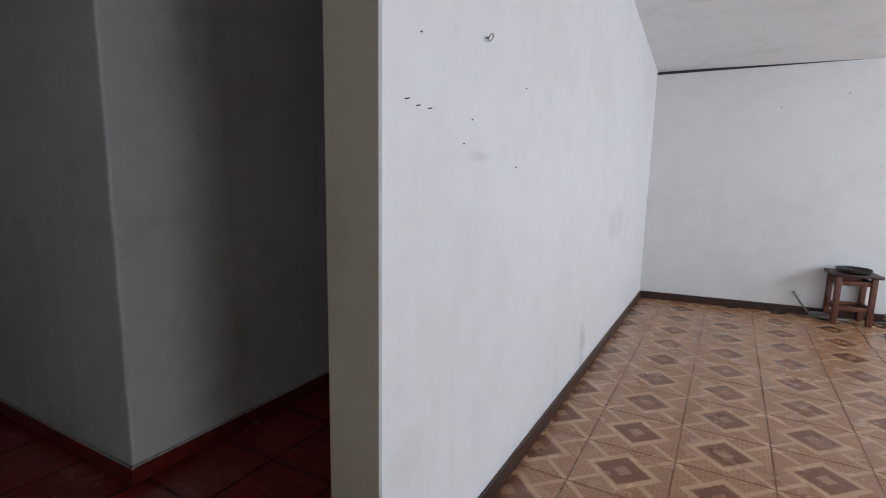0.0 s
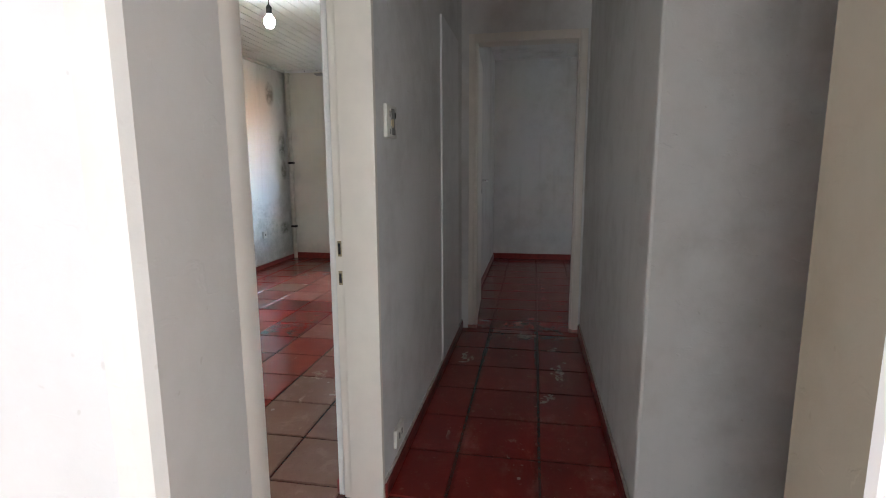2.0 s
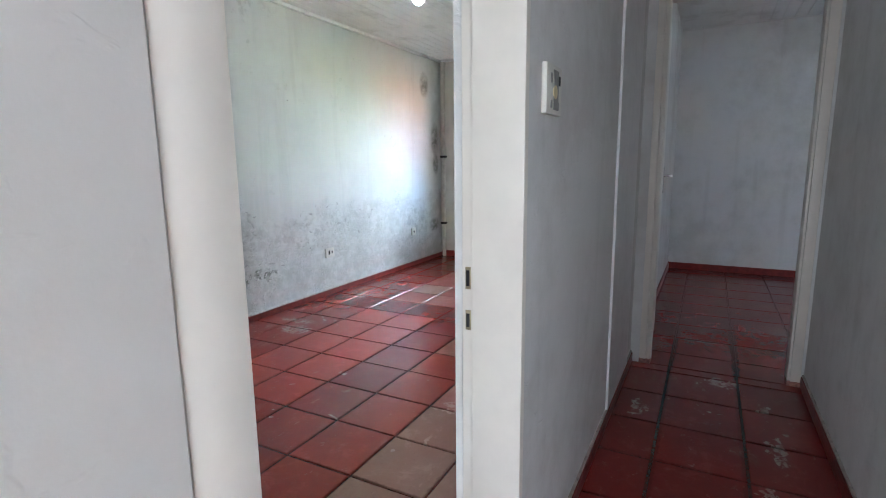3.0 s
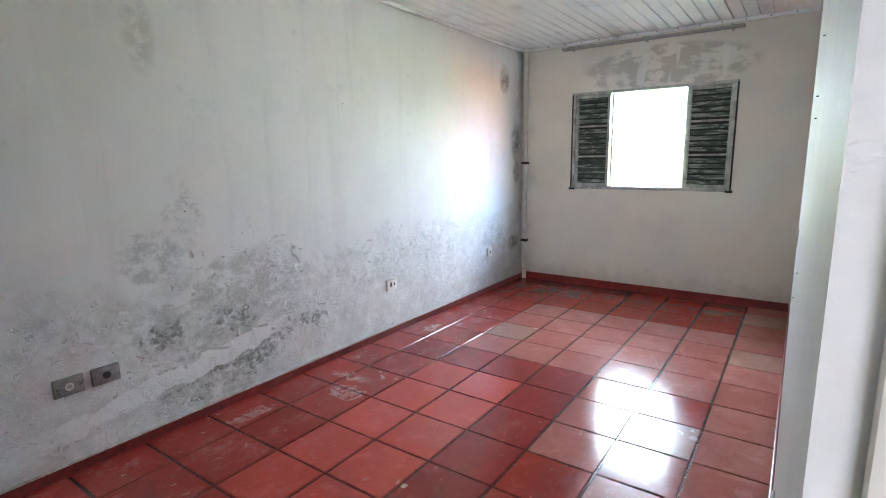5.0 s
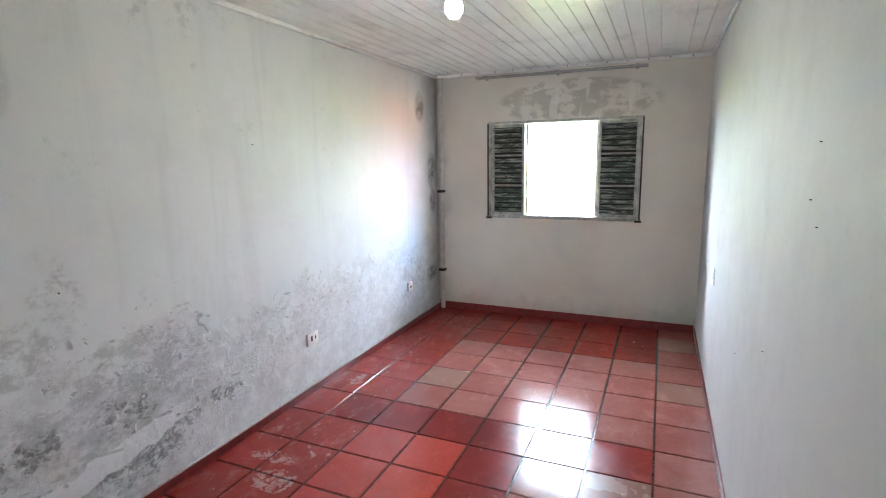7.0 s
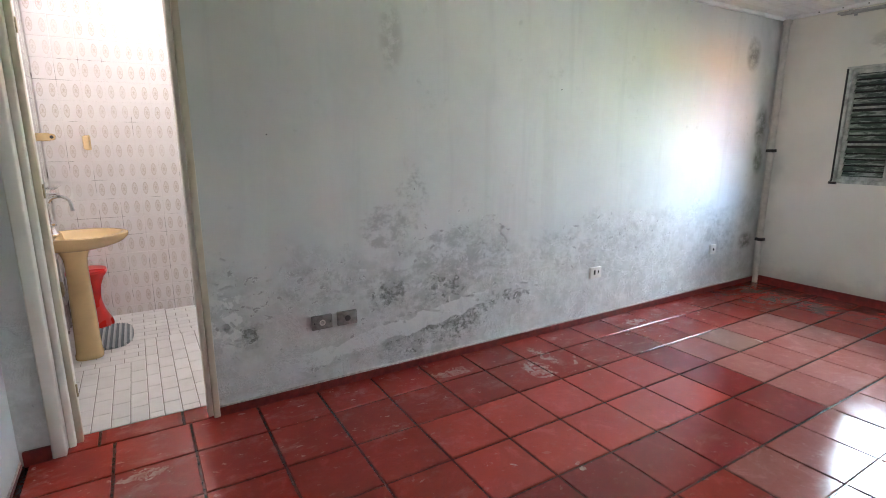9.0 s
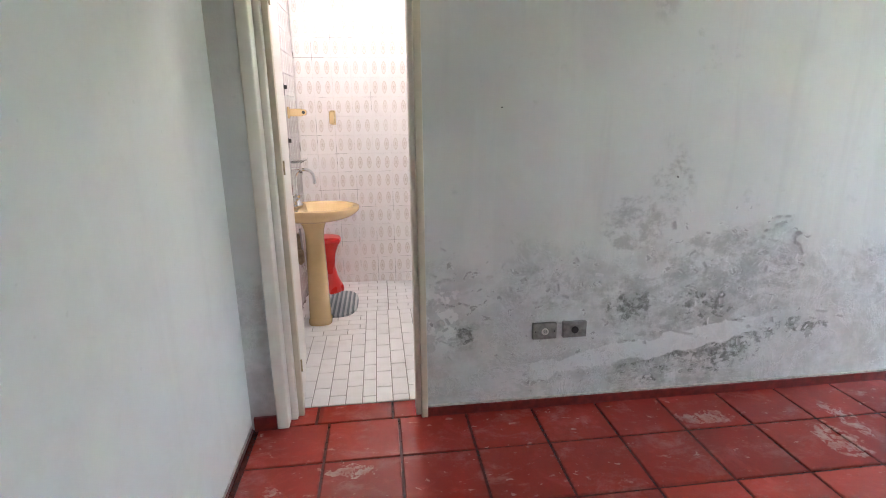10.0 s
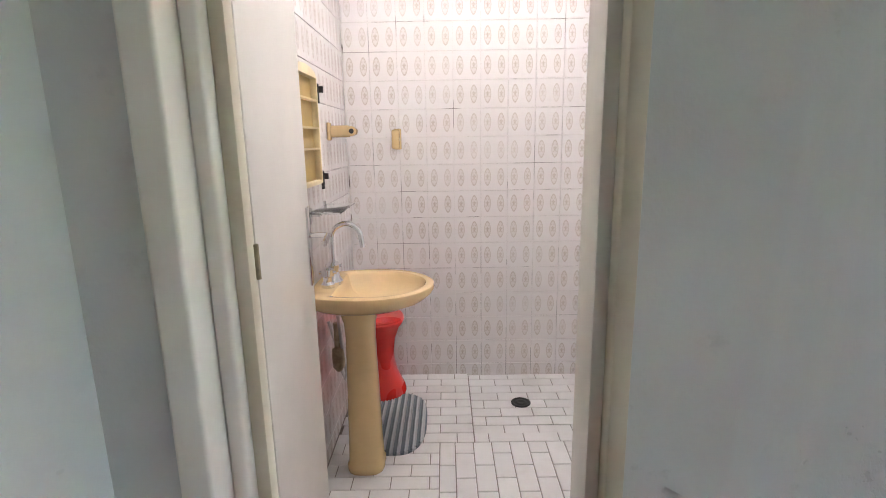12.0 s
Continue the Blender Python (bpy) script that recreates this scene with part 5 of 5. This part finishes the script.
def red_floor(x0, x1, y0, y1, ox, oy, px, py, pick):
    for a, c in cuts(x0, x1, ox, px):
        for e, f in cuts(y0, y1, oy, py):
            gap = 0.005
            lay("tile", floor_red, (a + c) / 2, (e + f) / 2, rng.uniform(-0.0008, 0.0008), c - a - 2 * gap, f - e - 2 * gap, 0.012, 0.003, pick((a + c) / 2, (e + f) / 2), tilt=0.12)


def bedroom_tile(x, y):
    """Which wax the tile has, by its column from the door and its row from the north wall."""
    col, row = math.floor((-3.17 - x) / 0.3237), math.floor((-0.80 - y) / 0.3277)
    if row < 0 or row == 0 and col < 4:
        return "bare" if col < 0 or rng.random() < 0.12 else "faded"
    if row == 0 and col == 4:
        return "red"
    if col >= 9:
        return "red"
    if row <= 4 and 5 <= col <= 8:
        return "bare" if row in (3, 4) and col in (5, 6) and rng.random() < 0.6 else "faded"
    if row in (3, 4) and -1 <= col <= 3:
        return "bright"
    if row in (3, 4, 5) and col == 4 or row == 2 and col >= -1:
        return "maroon"
    if row == 1 and 2 <= col <= 4:
        return "faded"
    return "red"


red_floor(BED_W, BED_E, BED_S, BED_N, -3.17, -0.80, 0.3237, 0.3277, bedroom_tile)
red_floor(-2.14, -1.385, BED_N, COR_S, -2.836, -0.488, 0.327, 0.173, lambda x, y: "red")
red_floor(COR_W, -2.17, COR_S, COR_N, -2.836, -0.092, 0.327, 0.347, lambda x, y: "maroon")
red_floor(-2.17, -1.052, COR_S, 2.6, -2.836, -0.092, 0.327, 0.347, lambda x, y: "maroon")
red_floor(-7.32, COR_W, COR_S, 2.0, -2.836, -0.092, 0.327, 0.347, lambda x, y: "maroon")
red_floor(-2.0, -1.28, BED_S - 0.15, BED_S, -1.849, BED_S - 0.15, 0.36, 0.15, lambda x, y: "red")

for a, c in cuts(-1.015, 1.755, -0.765, 0.36):
    for e, f in cuts(-3.5, 4.95, 1.435, 0.357):
        lay("tile", floor_living, (a + c) / 2, (e + f) / 2, 0.0, c - a - 0.004, f - e - 0.004, 0.01, 0.0015, "parquet")
bm = bmesh.new()
for a, c in cuts(1.755, 4.2, -0.765, 0.36):
    for e, f in cuts(-3.5, 5.4, 1.435, 0.357):
        box(bm, a + 0.002, c - 0.002, e + 0.002, f - 0.002, -0.01, 0.0)
rest = part("tile_field", bm, M["parquet"], floor_living, smooth=False)
tagged(rest, kind="stuff")

# bathroom walls: square glazed tiles
def tile_wall(parent, along, z_top, place):
    for a, c in along:
        for e, f in cuts(-0.038, 2.79, 0.068 - 0.147, 0.147):
            place(parent, (a + c) / 2, (e + f) / 2, c - a - 0.0025, f - e - 0.0025)


wall_s = bpy.data.objects["wall_bathroom_south"]
wall_e = bpy.data.objects["wall_bedroom_east"]
tile_wall(wall_s, cuts(BATH_W, BED_E - 0.013, -1.794, 0.147), 2.7, lambda p, u, z, w_, h_: lay("tile", p, u, BATH_S + 0.006 + rng.uniform(0, 0.0008), z, w_, h_, 0.006, 0.0012, "btile", False, 180))
tile_wall(wall_e, cuts(BATH_S + 0.007, BED_S - 0.155, BATH_S + 0.007, 0.147), 2.7, lambda p, u, z, w_, h_: lay("tile", p, BED_E - 0.009 + rng.uniform(0, 0.0008), u, z, w_, h_, 0.006, 0.0012, "btile", False, 270))

# bathroom floor: long white tiles, changing direction
def brick_rows(x0, x1, y0, y1, z, ox, oy, length, width, along_x=True, thick=0.02):
    if along_x:
        for i, (e, f) in enumerate(cuts(y0, y1, oy, width)):
            for a, c in cuts(x0, x1, ox + (length / 2 if round((e - oy) / width) % 2 else 0), length):
                lay("brick", floor_bath, (a + c) / 2, (e + f) / 2, z, c - a - 0.004, f - e - 0.004, thick, 0.0015, "bfloor", tilt=0.1)
    else:
        for i, (a, c) in enumerate(cuts(x0, x1, ox, width)):
            for e, f in cuts(y0, y1, oy + (length / 2 if round((a - ox) / width) % 2 else 0), length):
                lay("brick", floor_bath, (a + c) / 2, (e + f) / 2, z, c - a - 0.004, f - e - 0.004, thick, 0.0015, "bfloor", tilt=0.1)


brick_rows(-1.861, BED_E - 0.012, BATH_S, -4.453, 0.0, -1.622, -5.013, 0.159, 0.080)
brick_rows(BATH_W, -1.863, BATH_S, -4.528, -0.010, -1.93, -5.02, 0.165, 0.082)
brick_rows(-1.70, BED_E - 0.012, -4.453, -4.053, 0.0, -1.58, -4.453, 0.159, 0.080)
brick_rows(BATH_W, -1.70, -4.453, BED_S - 0.152, 0.0, -1.938, -4.453, 0.17, 0.084, False)
brick_rows(BATH_W, -1.863, -4.528, -4.453, 0.0, -1.93, -4.528, 0.165, 0.075)
brick_rows(-1.70, BED_E - 0.012, -4.053, BED_S - 0.152, 0.0, -1.70, -4.053, 0.17, 0.084, False)
# grout bed under the level part of the bathroom floor
structure("floor_bathroom_bed", boxes((-1.8625, BED_E, BATH_S, -4.454, -0.040, -0.004), (BATH_W, BED_E, -4.454, BED_S - 0.151, -0.040, -0.004), (BATH_W, -1.8625, -4.529, -4.454, -0.040, -0.004), (BATH_W, -1.8625, BATH_S, -4.529, -0.040, -0.014)), M["bgrout"])
